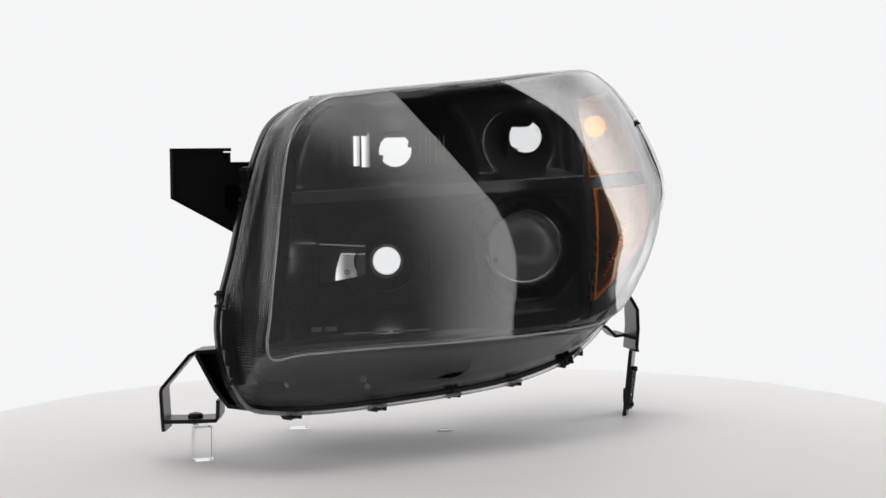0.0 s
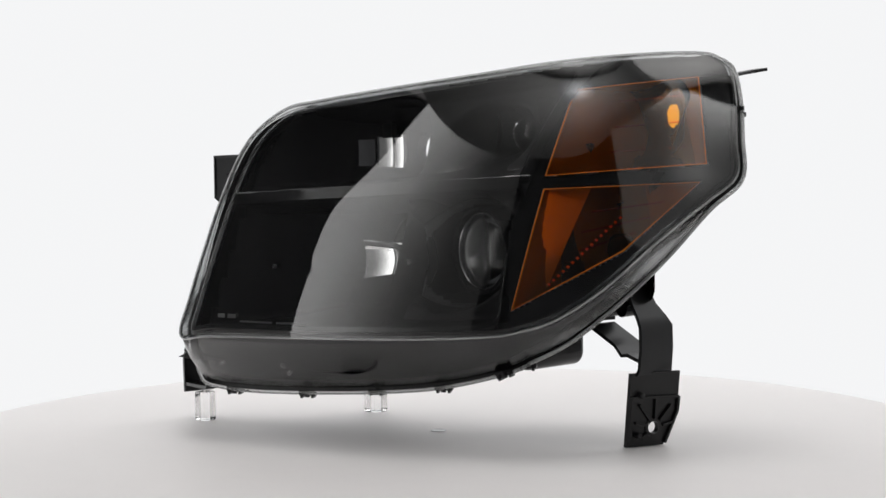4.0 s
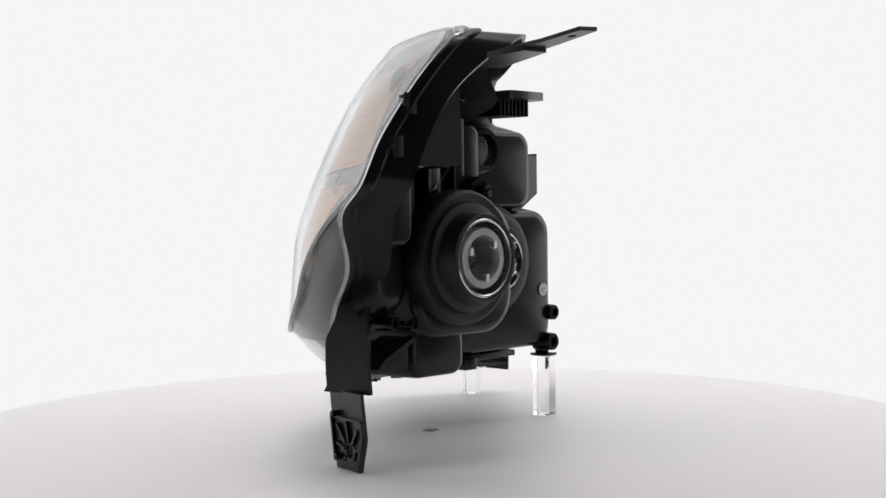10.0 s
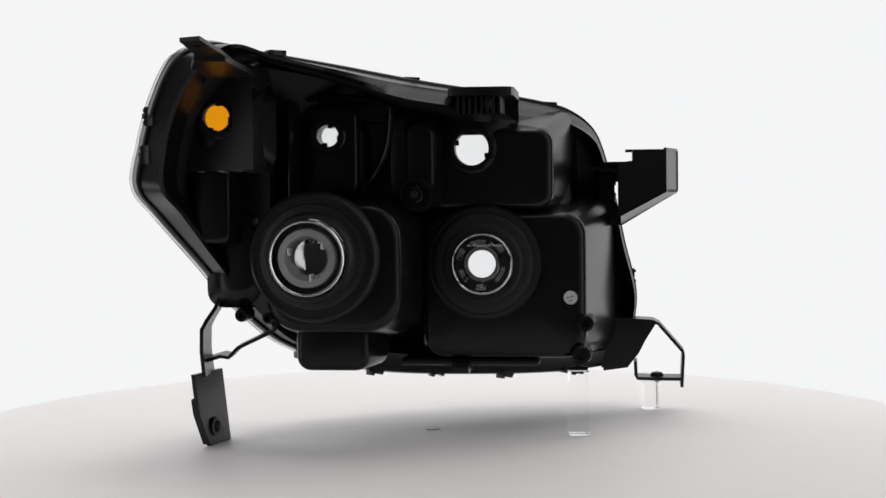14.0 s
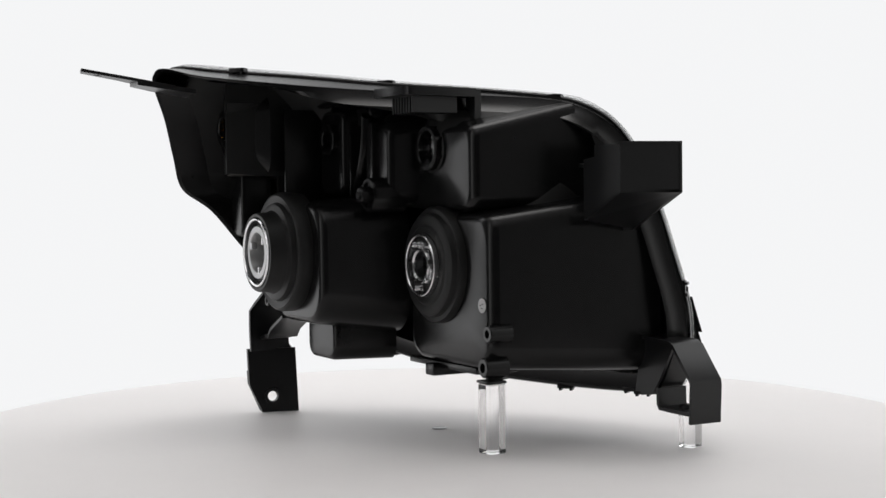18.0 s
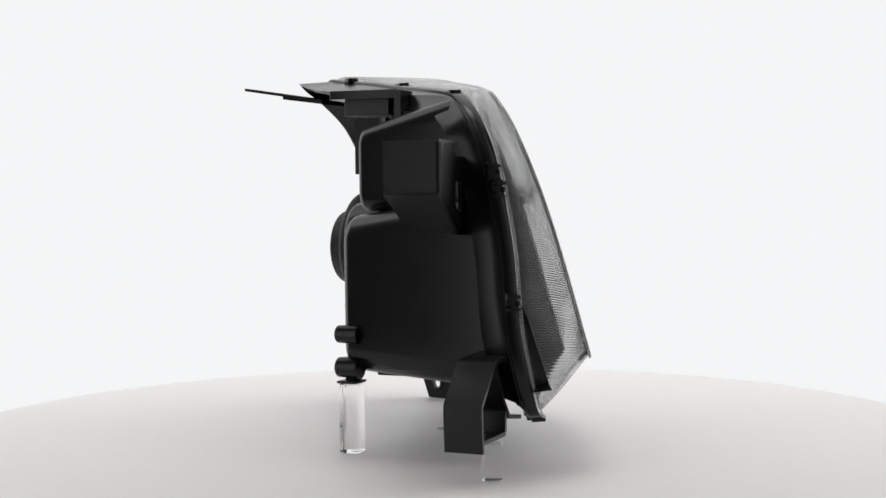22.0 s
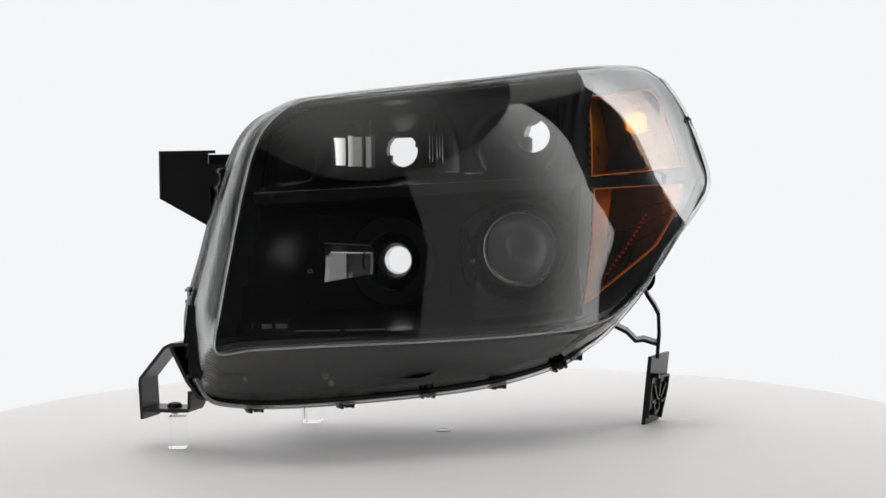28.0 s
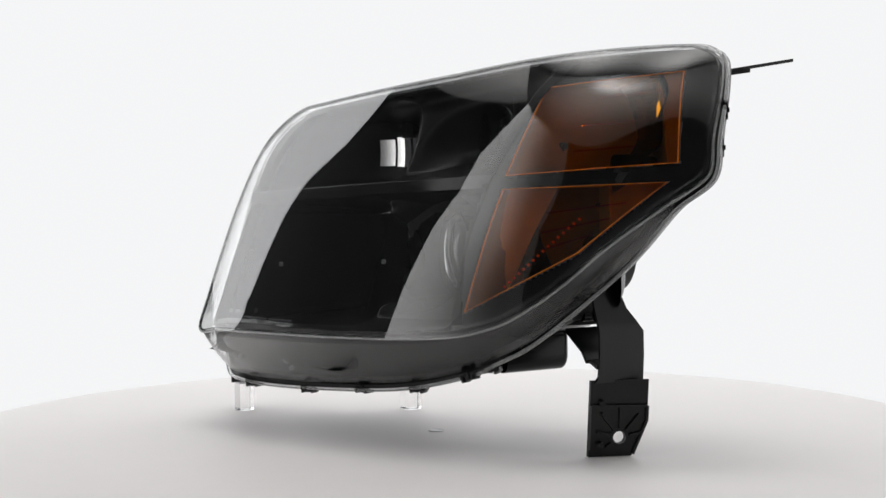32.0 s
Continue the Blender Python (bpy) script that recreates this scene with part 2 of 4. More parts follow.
# ---- the studio ----
def studio():
    def curved(a0, a1, radius, z0, z1, thick=0.02):
        """A standing sheet bent round the turntable, from angle a0 to a1 (degrees from +x)."""
        bm = bmesh.new()
        n = max(8, int(abs(a1 - a0) / 3))
        loops = []
        for i in range(n + 1):
            a = radians(a0 + (a1 - a0) * i / n)
            c, s = math.cos(a), math.sin(a)
            loops.append([Vector((r * c, r * s, z)) for r, z in ((radius, z0), (radius, z1), (radius + thick, z1), (radius + thick, z0))])
        rows = rings(bm, loops)
        bm.faces.new(rows[0])
        bm.faces.new(rows[-1])
        return bm

    for a0, a1, cloth in ((17, 52, M_FLANK), (128, 163, M_FLANK_LEFT)):
        tagged(part("side_diffuser", curved(a0, a1, 2.2, -0.9, 3.0), cloth), "bright white side wing of the backlit diffuser", "backdrop", kind="structure")
    tagged(part("backdrop", curved(52, 128, 2.2, -0.9, 3.0), M_BACK), "seamless white backlit diffuser curving round the turntable", "backdrop", kind="structure")
    for a0, a1, cloth in ((-66, -20, M_PANEL_WIDE), (204, 248, M_PANEL)):
        tagged(part("light_panel", curved(a0, a1, 2.2, -0.9, 4.3), cloth), "tall white glowing softbox panel on the studio floor", "light panel", "front light panels")
    # unseen canopy; its own emission stands in for bounced light
    canopy = part("canopy", lathe([(0.0001, 0.0), (2.15, 0.0), (2.15, 0.02), (0.0001, 0.02)], (0, 0, 0), 96, "Z"), M_CANOPY)
    canopy.location = (0.0, 0.95, 2.95)
    tagged(canopy, "unseen pale white cloth canopy, made to glow over the turntable", "canopy", kind="structure")
    # rear disc: added table fill; small disc: hot centre of the front softbox
    for x, y, z, r, cloth in ((0.0, -0.95, 2.86, 1.45, M_TOP_DIM), (0.0, 0.45, 2.75, 1.0, M_TOP), (0.08, -0.85, 2.80, 0.34, M_SPOT)):
        top = part("overhead_glow_disc", lathe([(0.0001, 0.0), (r, 0.0), (r, 0.05), (0.0001, 0.05)], (0, 0, 0), 64, "Z"), cloth)
        top.location = (x, y, z)
        tagged(top, "unseen round white glowing disc hung overhead", "softbox", "overhead softboxes")
    tagged(part("floor", box(-3, 3, -3, 3, -0.96, -0.9, 0), M_DARK), "dark grey studio floor", "floor", kind="structure")
    tagged(part("ceiling", box(-3, 3, -3, 3, 4.6, 4.66, 0), M_DARK), "dark grey studio ceiling", "ceiling", kind="structure")
    tagged(part("wall_north", box(-3, 3, 3, 3.06, -0.9, 4.6, 0), M_DARK), "dark studio wall behind the diffuser", "wall", kind="structure")
    tagged(part("wall_south", box(-3, 3, -3.06, -3, -0.9, 4.6, 0), M_DARK), "dark studio wall", "wall", kind="structure")
    tagged(part("wall_east", box(3, 3.06, -3, 3, -0.9, 4.6, 0), M_DARK), "dark studio wall", "wall", kind="structure")
    tagged(part("wall_west", box(-3.06, -3, -3, 3, -0.9, 4.6, 0), M_DARK), "dark studio wall", "wall", kind="structure")


studio()


def make_turntable():
    tt = tagged(new("turntable"), "round white laminate turntable disc on a pedestal", "turntable")
    R = 0.452
    part("disc", lathe([(0.0001, -0.025), (R - 0.004, -0.025), (R, -0.021), (R, -0.004), (R - 0.001, -0.001), (R - 0.004, 0.0), (0.0001, 0.0)], (0, 0, 0), 160, "Z"), M_TABLE, tt)
    part("pedestal", lathe([(0.0001, -0.9), (0.2, -0.9), (0.2, -0.88), (0.06, -0.86), (0.06, -0.05), (0.16, -0.026), (0.0001, -0.026)], (0, 0, 0), 64, "Z"), M_STEEL, tt)
    part("axle_cap", lathe([(0.0001, 0.0003), (0.0068, 0.0003), (0.0070, 0.0008), (0.0050, 0.0012), (0.0048, 0.0009), (0.0001, 0.0009)], (0.0056, -0.0040, 0), 32, "Z"), M_STEEL, tt, "small grey metal cap near the turntable's axis")
    return tt


turntable = make_turntable()


def make_post(x, y, height, turned, half):
    """A clear acrylic post with bevelled corners, its base on the disc."""
    ob = bmesh.new()
    cut = half * 0.2
    ring = [(half, -half + cut), (half, half - cut), (half - cut, half), (-half + cut, half), (-half, half - cut), (-half, -half + cut), (-half + cut, -half), (half - cut, -half)]
    ca, sa = math.cos(radians(turned)), math.sin(radians(turned))
    loops = []
    for z, s in ((0.0004, 0.93), (0.0012, 1.0), (height - 0.0008, 1.0), (height, 0.93)):
        loops.append([Vector((x + s * (ca * a - sa * b), y + s * (sa * a + ca * b), z)) for a, b in ring])
    rows = rings(ob, loops)
    ob.faces.new(rows[0])
    ob.faces.new(rows[-1])
    post = part("display_post", ob, M_POST, angle=20)
    post.visible_shadow = False
    return tagged(post, "clear acrylic block post standing on the white turntable under the headlamp", "display post", "clear posts under the headlamp")


posts = [make_post(-0.1855, -0.1320, 0.0268, 20, 0.0073), make_post(-0.1240, 0.0174, 0.0560, 8, 0.0084)]


# ---- the headlamp ----
lamp = tagged(new("headlamp"), "black car headlamp assembly with clear lens and amber side sections", "headlight")

# lens depth w at places (u, z)
DEPTH = [(-0.2185, 0.0865, 0.0443), (-0.1975, 0.1616, 0.0312), (-0.1752, 0.2279, 0.0170), (-0.1555, 0.2622, 0.0089), (-0.1194, 0.2829, 0.0093),
         (0.2288, 0.3286, -0.0116), (0.2565, 0.2175, 0.0545), (0.2266, 0.3024, 0.0202), (0.2317, 0.2285, 0.0582), (0.1249, 0.2907, 0.0599),
         (0.1028, 0.2200, 0.0964), (0.0769, 0.1140, 0.1211), (0.0000, 0.1050, 0.1158), (-0.1000, 0.0950, 0.0933), (-0.0317, 0.3008, 0.0287),
         (0.0406, 0.3097, 0.0377), (0.0000, 0.2000, 0.0916), (-0.1000, 0.2000, 0.0614), (0.2000, 0.1750, 0.0919), (0.1500, 0.1300, 0.1092),
         (0.0500, 0.1600, 0.1127), (0.1700, 0.2500, 0.0744), (0.2000, 0.2100, 0.0817), (0.1300, 0.1700, 0.1120), (0.1600, 0.2900, 0.0554),
         (0.0500, 0.2700, 0.0662)]
_k = np.array(DEPTH)


def _tps(r2):
    return 0.5 * r2 * np.log(r2 + 1e-12)


_r2 = ((_k[:, None, :2] - _k[None, :, :2]) ** 2).sum(-1)
_q = np.concatenate([np.ones((len(_k), 1)), _k[:, :2]], 1)
_s = np.block([[_tps(_r2) + 1e-4 * np.eye(len(_k)), _q], [_q.T, np.zeros((3, 3))]])
_c = np.linalg.solve(_s, np.concatenate([_k[:, 2], np.zeros(3)]))


def lens_w(u, z):
    """Depth of the lens face, a smooth sheet through its control places."""
    u, z = np.asarray(u, float), np.asarray(z, float)
    r2 = (u[..., None] - _k[:, 0]) ** 2 + (z[..., None] - _k[:, 1]) ** 2
    return _tps(r2) @ _c[:-3] + _c[-3] + _c[-2] * u + _c[-1] * z


# front edge of the lens (u, z); the back edge of the shell and the rim where the lens meets it (u, z, w), point for point
FACE = [(-.2191, .0868), (-.2126, .1199), (-.2005, .1631), (-.1872, .2065), (-.1718, .2456), (-.1551, .2678), (-.13, .2846), (-.1015, .2895),
        (-.0317, .2980), (.0406, .3065), (.1126, .3158), (.1865, .3228), (.2275, .3245), (.2445, .3190), (.2535, .3085), (.2570, .2833),
        (.2563, .2488), (.2553, .2185), (.2275, .1955), (.1894, .1656), (.1517, .1327), (.1151, .1087), (.0879, .0992), (.061, .0946),
        (-.0067, .0917), (-.1242, .0898), (-.19, .0878)]
BACK = [(-.2160, .0520, -.0040), (-.2215, .1050, -.0177), (-.2070, .1620, -.0165), (-.1935, .2050, -.0180), (-.1790, .2400, -.0205), (-.1620, .2640, -.0240),
        (-.1380, .2790, -.0240), (-.1080, .2870, -.0220), (-.0350, .2930, -.0270), (.0400, .2985, -.0310), (.1120, .3050, -.0340), (.1900, .3140, -.0370),
        (.2280, .3220, -.0380), (.2440, .3165, -.0290), (.2530, .3045, -.0120), (.2575, .2780, .0150), (.2590, .2450, .0330), (.2555, .2135, .0440),
        (.2310, .1915, .0570), (.1980, .1530, .0620), (.1625, .1195, .0745), (.1225, .0880, .0800), (.0930, .0725, .0830), (.0650, .0605, .0825),
        (-.0050, .0460, .0680), (-.1200, .0385, .0340), (-.1920, .0400, .0120)]
RIM = list(BACK)
RIM[8:19] = [(-.0350, .2955, -.0200), (.0400, .3028, -.0180), (.1120, .3110, -.0180), (.1900, .3185, -.0220), (.2295, .3228, -.0260), (.2465, .3178, -.0205),
             (.2560, .3085, -.0080), (.2602, .2825, .0130), (.2605, .2480, .0350), (.2590, .2160, .0490), (.2325, .1920, .0650)]
SPAN = 8
face_line = spline(FACE, SPAN)
rim_line = spline(RIM, SPAN)
back_line = spline(BACK, SPAN)
face_mid = face_line.mean(axis=0)
rim_mid = rim_line.mean(axis=0)


def inset(line, mid, d):
    """A closed line drawn in towards its inside by about d."""
    out = []
    n = len(line)
    for i in range(n):
        t = line[(i + 1) % n][:2] - line[i - 1][:2]
        t = t / (np.linalg.norm(t) + 1e-9)
        nrm = np.array((t[1], -t[0]))
        p = line[i].copy()
        p[:2] = p[:2] + nrm * d
        out.append(p)
    return np.array(out)


def make_lens():
    steps = [1.0, 0.985, 0.96, 0.92, 0.86, 0.78, 0.68, 0.57, 0.45, 0.33, 0.21, 0.1]
    bm = bmesh.new()
    layers = []
    for back in (0.0, 0.003):
        loops = []
        for s in steps:
            p = face_mid + (face_line - face_mid) * s
            w = lens_w(p[:, 0], p[:, 1]) - back
            loops.append([uw(a, c, b) for (a, b), c in zip(p, w)])
        layers.append(rings(bm, loops))
        bm.faces.new(layers[-1][-1])
    a, b = layers[0][0], layers[1][0]
    for i in range(len(a)):
        bm.faces.new((a[i], a[(i + 1) % len(a)], b[(i + 1) % len(a)], b[i]))
    lens = part("lens", bm, M_CLEAR, lamp, "clear curved polycarbonate lens", angle=60)
    lens.visible_shadow = False
    # rounded bead along the front edge, whitened to carry the edge's bright line
    bm = bmesh.new()
    fw = lens_w(face_line[:, 0], face_line[:, 1])
    loops = []
    for k in range(6):
        a = 2 * math.pi * k / 6
        p = inset(face_line, face_mid, 0.0010 * math.cos(a) - 0.0004)
        loops.append([uw(x, w - 0.0014 + 0.0012 * math.sin(a), z) for (x, z), w in zip(p, fw)])
    rings(bm, loops, True)
    part("lens_bead", bm, M_BEAD, lens, angle=80).visible_shadow = False
    # the side walls of the lens, back to the rim
    bm = bmesh.new()
    fw = lens_w(face_line[:, 0], face_line[:, 1])
    front = np.column_stack([face_line, fw - 0.0032])
    outer, inner = [], []
    for k in range(7):
        s = k / 6
        p = front * (1 - s) + rim_line * s
        bow = 0.0035 * math.sin(math.pi * s)
        outer.append([uw(a, c, b) for a, b, c in inset(p, rim_mid, -bow)])
        inner.append([uw(a, c, b) for a, b, c in inset(p, rim_mid, 0.0022 - bow)])
    rings(bm, outer + inner[::-1], True)
    skirt = part("lens_side", bm, M_SKIRT, lens, "finely ribbed clear side wall", angle=50)
    skirt.visible_shadow = False
    # pale foot of the side wall, seated in the rim
    bm = bmesh.new()
    loops = []
    for k in range(8):
        a = 2 * math.pi * k / 8
        p = inset(rim_line, rim_mid, -0.0012 + 0.0016 * math.cos(a))
        loops.append([uw(x, w + 0.0056 + 0.0016 * math.sin(a), z) for x, z, w in p])
    rings(bm, loops, True)
    part("lens_foot", bm, M_BEAD, lens, "pale clear foot of the lens", angle=80).visible_shadow = False
    return lens


lens = make_lens()


def make_rim():
    """Black flange of the housing all round the lens."""
    bm = bmesh.new()
    sec = [(-0.0012, 0.0040), (-0.0018, 0.002), (-0.0018, -0.0045), (-0.0008, -0.0060), (0.005, -0.0060), (0.005, -0.001), (0.0034, -0.001), (0.0034, 0.0040)]
    loops = []
    for off, dw in sec:
        p = inset(rim_line, rim_mid, off)
        loops.append([uw(a, c + dw, b) for a, b, c in p])
    rings(bm, loops, True)
    return part("rim_flange", bm, M_BLACK, lamp)


housing = make_rim()


# holes for bulbs: (x, z, radius)
HOLE_U, HOLE_L, HOLE_M, HOLE_A = (-.0355, .2457, .0145), (-.0445, .1477, .0117), (.0805, .2567, .0090), (.1546, .2697, .0105)
RING_A = (.0835, .1575)


# ---- inside the lens: bezel, reflectors, amber sections, projector ----
def lens_ys(x, z):
    u = x / 0.70711 - 0.06
    for _ in range(60):
        u = 0.5 * u + 0.5 * (x / 0.70711 - lens_w(u, z))
    return 0.70711 * (2 * u - x / 0.70711), u


def rib_z(x):
    return 0.2045 + (x + 0.11) * 0.047


def edge_back(u):
    """How much further the tray lies behind the lens towards its inboard end."""
    return 0.0125 * np.clip((-0.10 - np.asarray(u)) / 0.06, 0, 1)


def make_bezel():
    """Black tray with two rows of cells; the reflector bowls open towards the front."""
    nx, nz, x0, z0, d = 135, 122, -0.135, 0.083, 0.0020
    gx, gz = np.meshgrid(x0 + d * np.arange(nx), z0 + d * np.arange(nz), indexing="ij")
    ly, lu = lens_ys(gx, gz)
    keep = inset(face_line, face_mid, 0.0050)
    cell = inset(face_line, face_mid, 0.0080)
    set_back = 0.0130 * np.clip((-0.10 - lu) / 0.06, 0, 1)
    y = ly + 0.009 + set_back

    def bowl(cx, cz, back, focus):
        return back - ((gx - cx) ** 2 + (gz - cz) ** 2) / (4 * focus)

    upper = np.maximum(np.maximum(bowl(-.0355, .2457, .0205, .0220), bowl(.0805, .2567, .050, .0050)), ly + 0.028 + set_back)
    lower = np.maximum(np.maximum(bowl(-.0445, .1477, .0270, .0265), ly + 0.030 + set_back), np.where((gx - .076) ** 2 + (gz - .159) ** 2 < .043 ** 2, 0.02, -9))
    # sloped walls lead from the tray's face down into each cell
    seg = np.roll(cell, -1, 0) - cell
    hit = ((lu[..., None] - cell[:, 0]) * seg[:, 0] + (gz[..., None] - cell[:, 1]) * seg[:, 1]) / ((seg ** 2).sum(1) + 1e-12)
    hit = np.clip(hit, 0, 1)
    away = np.sqrt((lu[..., None] - cell[:, 0] - hit * seg[:, 0]) ** 2 + (gz[..., None] - cell[:, 1] - hit * seg[:, 1]) ** 2).min(-1)
    held = np.array([[inside(cell, lu[i, j], gz[i, j]) for j in range(nz)] for i in range(nx)])
    away = np.where(held, away, 0.0)
    above = gz - rib_z(gx)
    for depth, side, end in ((upper, above, 0.119), (lower, -above, 0.126)):
        s = np.clip(np.minimum(np.minimum(away, side - 0.0040), (end - gx)) / 0.0060, 0, 1)
        s = s * s * (3 - 2 * s)
        y = y + (depth - y) * s
    for _ in range(3):
        pad = np.pad(y, 1, mode="edge")
        y = sum(pad[a:a + nx, b:b + nz] for a in range(3) for b in range(3)) / 9
    bm = bmesh.new()
    vs = {}

    def vert(i, j):
        if (i, j) not in vs:
            vs[i, j] = bm.verts.new((gx[i, j], y[i, j], gz[i, j]))
        return vs[i, j]

    for i in range(nx - 1):
        for j in range(nz - 1):
            x, z = gx[i, j] + d / 2, gz[i, j] + d / 2
            if x > 0.128 or not inside(keep, lu[i:i + 2, j:j + 2].mean(), z):
                continue
            if any((x - a) ** 2 + (z - b) ** 2 < (r + 0.0006) ** 2 for a, b, r in (HOLE_U, HOLE_L[:2] + (.0155,), HOLE_M[:2] + (.0150,), (.076, .159, .036))):
                continue
            bm.faces.new((vert(i, j), vert(i + 1, j), vert(i + 1, j + 1), vert(i, j + 1)))
    bezel = part("bezel", bm, M_BOWL, lamp, "gloss black bezel with deep reflector bowls", angle=42)
    # edge of the tray, then its side wall back towards the rim
    bm = bmesh.new()
    loops = []
    for off, dw in ((0.0085, -0.0088), (0.0050, -0.0078), (0.0040, -0.0095)):
        p = inset(face_line, face_mid, off)
        loops.append([uw(a, c + dw - edge_back(a), b) for (a, b), c in zip(p, lens_w(p[:, 0], p[:, 1]))])
    rings(bm, loops)
    part("bezel_edge", bm, M_GLOSS, bezel, angle=50)
    bm = bmesh.new()
    loops = loops[-1:]
    for s, off in ((0.5, 0.0070), (1.0, 0.0100)):
        p = inset(face_line, face_mid, 0.0040)
        p = np.column_stack([p, lens_w(p[:, 0], p[:, 1]) - 0.0095 - edge_back(p[:, 0])])
        q = inset(rim_line, rim_mid, off)
        m = p * (1 - s) + q * s
        loops.append([uw(a, c, b) for a, b, c in m])
    rings(bm, loops)
    part("bezel_side", bm, M_INNER, bezel, "satin black side wall of the bezel", angle=50)
    # the divider between the rows
    bm = bmesh.new()
    xs = np.linspace(-0.112, 0.128, 49)
    ys = lens_ys(xs, rib_z(xs))[0]
    loops = []
    for x, yv in zip(xs, ys):
        z = rib_z(x)
        loops.append([Vector((x, yv + dy, z + dz)) for dy, dz in ((0.060, -.0062), (0.0105, -.0058), (0.0085, -.0045), (0.0085, .0045), (0.0105, .0058), (0.060, .0062))])
    rows = rings(bm, loops)
    bm.faces.new(rows[0])
    bm.faces.new(rows[-1])
    part("divider", bm, M_GLOSS, bezel, "horizontal gloss black divider", angle=40)
    # collars round the bulb openings
    for cx, cz, r, th, y0, y1 in (HOLE_U + (.0028, 0.0180, 0.0240), HOLE_L[:2] + (.0155, .0022, 0.0215, 0.0320), HOLE_M + (.0062, 0.0530, 0.0580)):
        part("bulb_collar", tube(r + th, r, y0, y1, (cx, 0, cz), 40), M_GLOSS, bezel)
    part("marker_optic", lathe([(.0001, .0290), (.004, .0293), (.008, .0304), (.012, .0326), (.0146, .0352), (.0150, .0368), (.0146, .0374), (.0001, .0374)], (.0805, 0, .2567), 40), M_ACRYLIC, bezel, "small clear round optic", angle=50).visible_shadow = False
    part("marker_cup", lathe([(.0160, .0460), (.0140, .0500), (.0115, .0530), (.0092, .0545), (.0092, .0555), (.0120, .0540), (.0145, .0512), (.0166, .0465)], (.0805, 0, .2567), 40, closed=True), M_REFLECTOR, bezel, "small silvered cup")

    def silvered(x0, x1, z0, z1, cx, cz, back, focus, nx_=10, nz_=8, lift=0.0009, deep=0.0006, rise=1.0, low=0.0, high=0.0):
        """A silvered strip of reflector lying on the bowl."""
        bm_ = bmesh.new()
        lay = []
        for th in (0.0, deep):
            grid = []
            for a in range(nx_ + 1):
                x = x0 + (x1 - x0) * a / nx_
                za, zb = z0 + low * a / nx_, z1 - high * a / nx_
                zs = [za + (zb - za) * b / nz_ for b in range(nz_ + 1)]
                grid.append([bm_.verts.new((x, back - lift + th - ((x - cx) ** 2 + rise * (z - cz) ** 2) / (4 * focus), z)) for z in zs])
            lay.append(grid)
            g = lay[-1]
            for a in range(nx_):
                for b in range(nz_):
                    bm_.faces.new((g[a][b], g[a + 1][b], g[a + 1][b + 1], g[a][b + 1]))
        edge = [(a, 0) for a in range(nx_)] + [(nx_, b) for b in range(nz_)] + [(a, nz_) for a in range(nx_, 0, -1)] + [(0, b) for b in range(nz_, 0, -1)]
        for (a, b), (c, d_) in zip(edge, edge[1:] + edge[:1]):
            bm_.faces.new((lay[0][a][b], lay[0][c][d_], lay[1][c][d_], lay[1][a][b]))
        return bm_

    part("reflector_strip", silvered(-.1010, -.0630, .1300, .1640, -.0595, .1480, .0150, .0220, 16, low=0.0060, high=0.0028), M_REFLECTOR, bezel, "silvered strip of reflector")
    part("strip_wall", plate([(-.1015, -.0080), (-.0625, .0080), (-.0625, .0230), (-.1015, .0040)], [], lambda x, y, dd: (x, y, .1613 - (x + .0625) * .07 + dd), .0011), M_REFLECTOR, bezel, "thin silvered wall of the channel")
    part("strip_backing", silvered(-.1014, -.0626, .1296, .1644, -.0595, .1480, .0160, .0220, 16, deep=0.010, low=0.0060, high=0.0028), M_GLOSS, bezel)
    # upright flutes either side of the upper bulb
    for k, (xa, xb, slope) in enumerate(((-.0645, -.0575, .60), (-.0775, -.0660, .78), (-.0890, -.0795, 1.20))):
        xm = (xa + xb) / 2
        yb = .0205 - (xm + .0355) ** 2 / .088 - .0065
        part("flute", silvered(xa, xb, .2310 + .001 * k, .2610 - .002 * k, xm + slope * .021, .2457, yb + (slope * .021) ** 2 / .042, .0105, 8, 6, deep=0.006, rise=0.15), M_REFLECTOR, bezel, "upright silvered flute")
    for x, r, up, half in ((-.0130, .0006, .2440, .0180), (-.0078, .0009, .2475, .0225), (-.0044, .0006, .2450, .0250), (.0008, .0010, .2480, .0245), (.0042, .0007, .2520, .0200), (.0078, .0010, .2470, .0265)):
        part("flute", lathe([(.0001, -half), (r * .7, .001 - half), (r, 0.0), (r * .7, half - .001), (.0001, half)], (x, .0195 - (x + .0355) ** 2 / .088, up), 10, "Z"), M_REFLECTOR, bezel, "upright silvered flute")
    # two small grey rings, and the moulded marking on the lower shelf
    for x, z in ((-.0712, .1460), (.0490, .1515)):
        yy = float(lens_ys(np.array(x), np.array(z))[0]) + 0.0285
        part("small_ring", tube(0.0019, 0.0012, yy - 0.001, yy + 0.002, (x, 0, z), 20, 0.0003), M_FAINT, bezel)
    for k, (ua, ub) in enumerate(((-.183, -.176), (-.173, -.165), (-.160, -.128), (-.124, -.095))):
        zc = 0.1000 if k > 1 else 0.1030
        hgt = 0.0012 if k > 1 else 0.0034
        pts = [uw(u, float(lens_w(u, zz)) - 0.0068, zz) for u, zz in ((ua, zc), (ub, zc), (ub, zc + hgt), (ua, zc + hgt))]
        back = [p + Vector((-0.0004, 0.0004, 0)) for p in pts]
        bmb = bmesh.new()
        rows = rings(bmb, [pts, back])
        bmb.faces.new(rows[0])
        bmb.faces.new(rows[1])
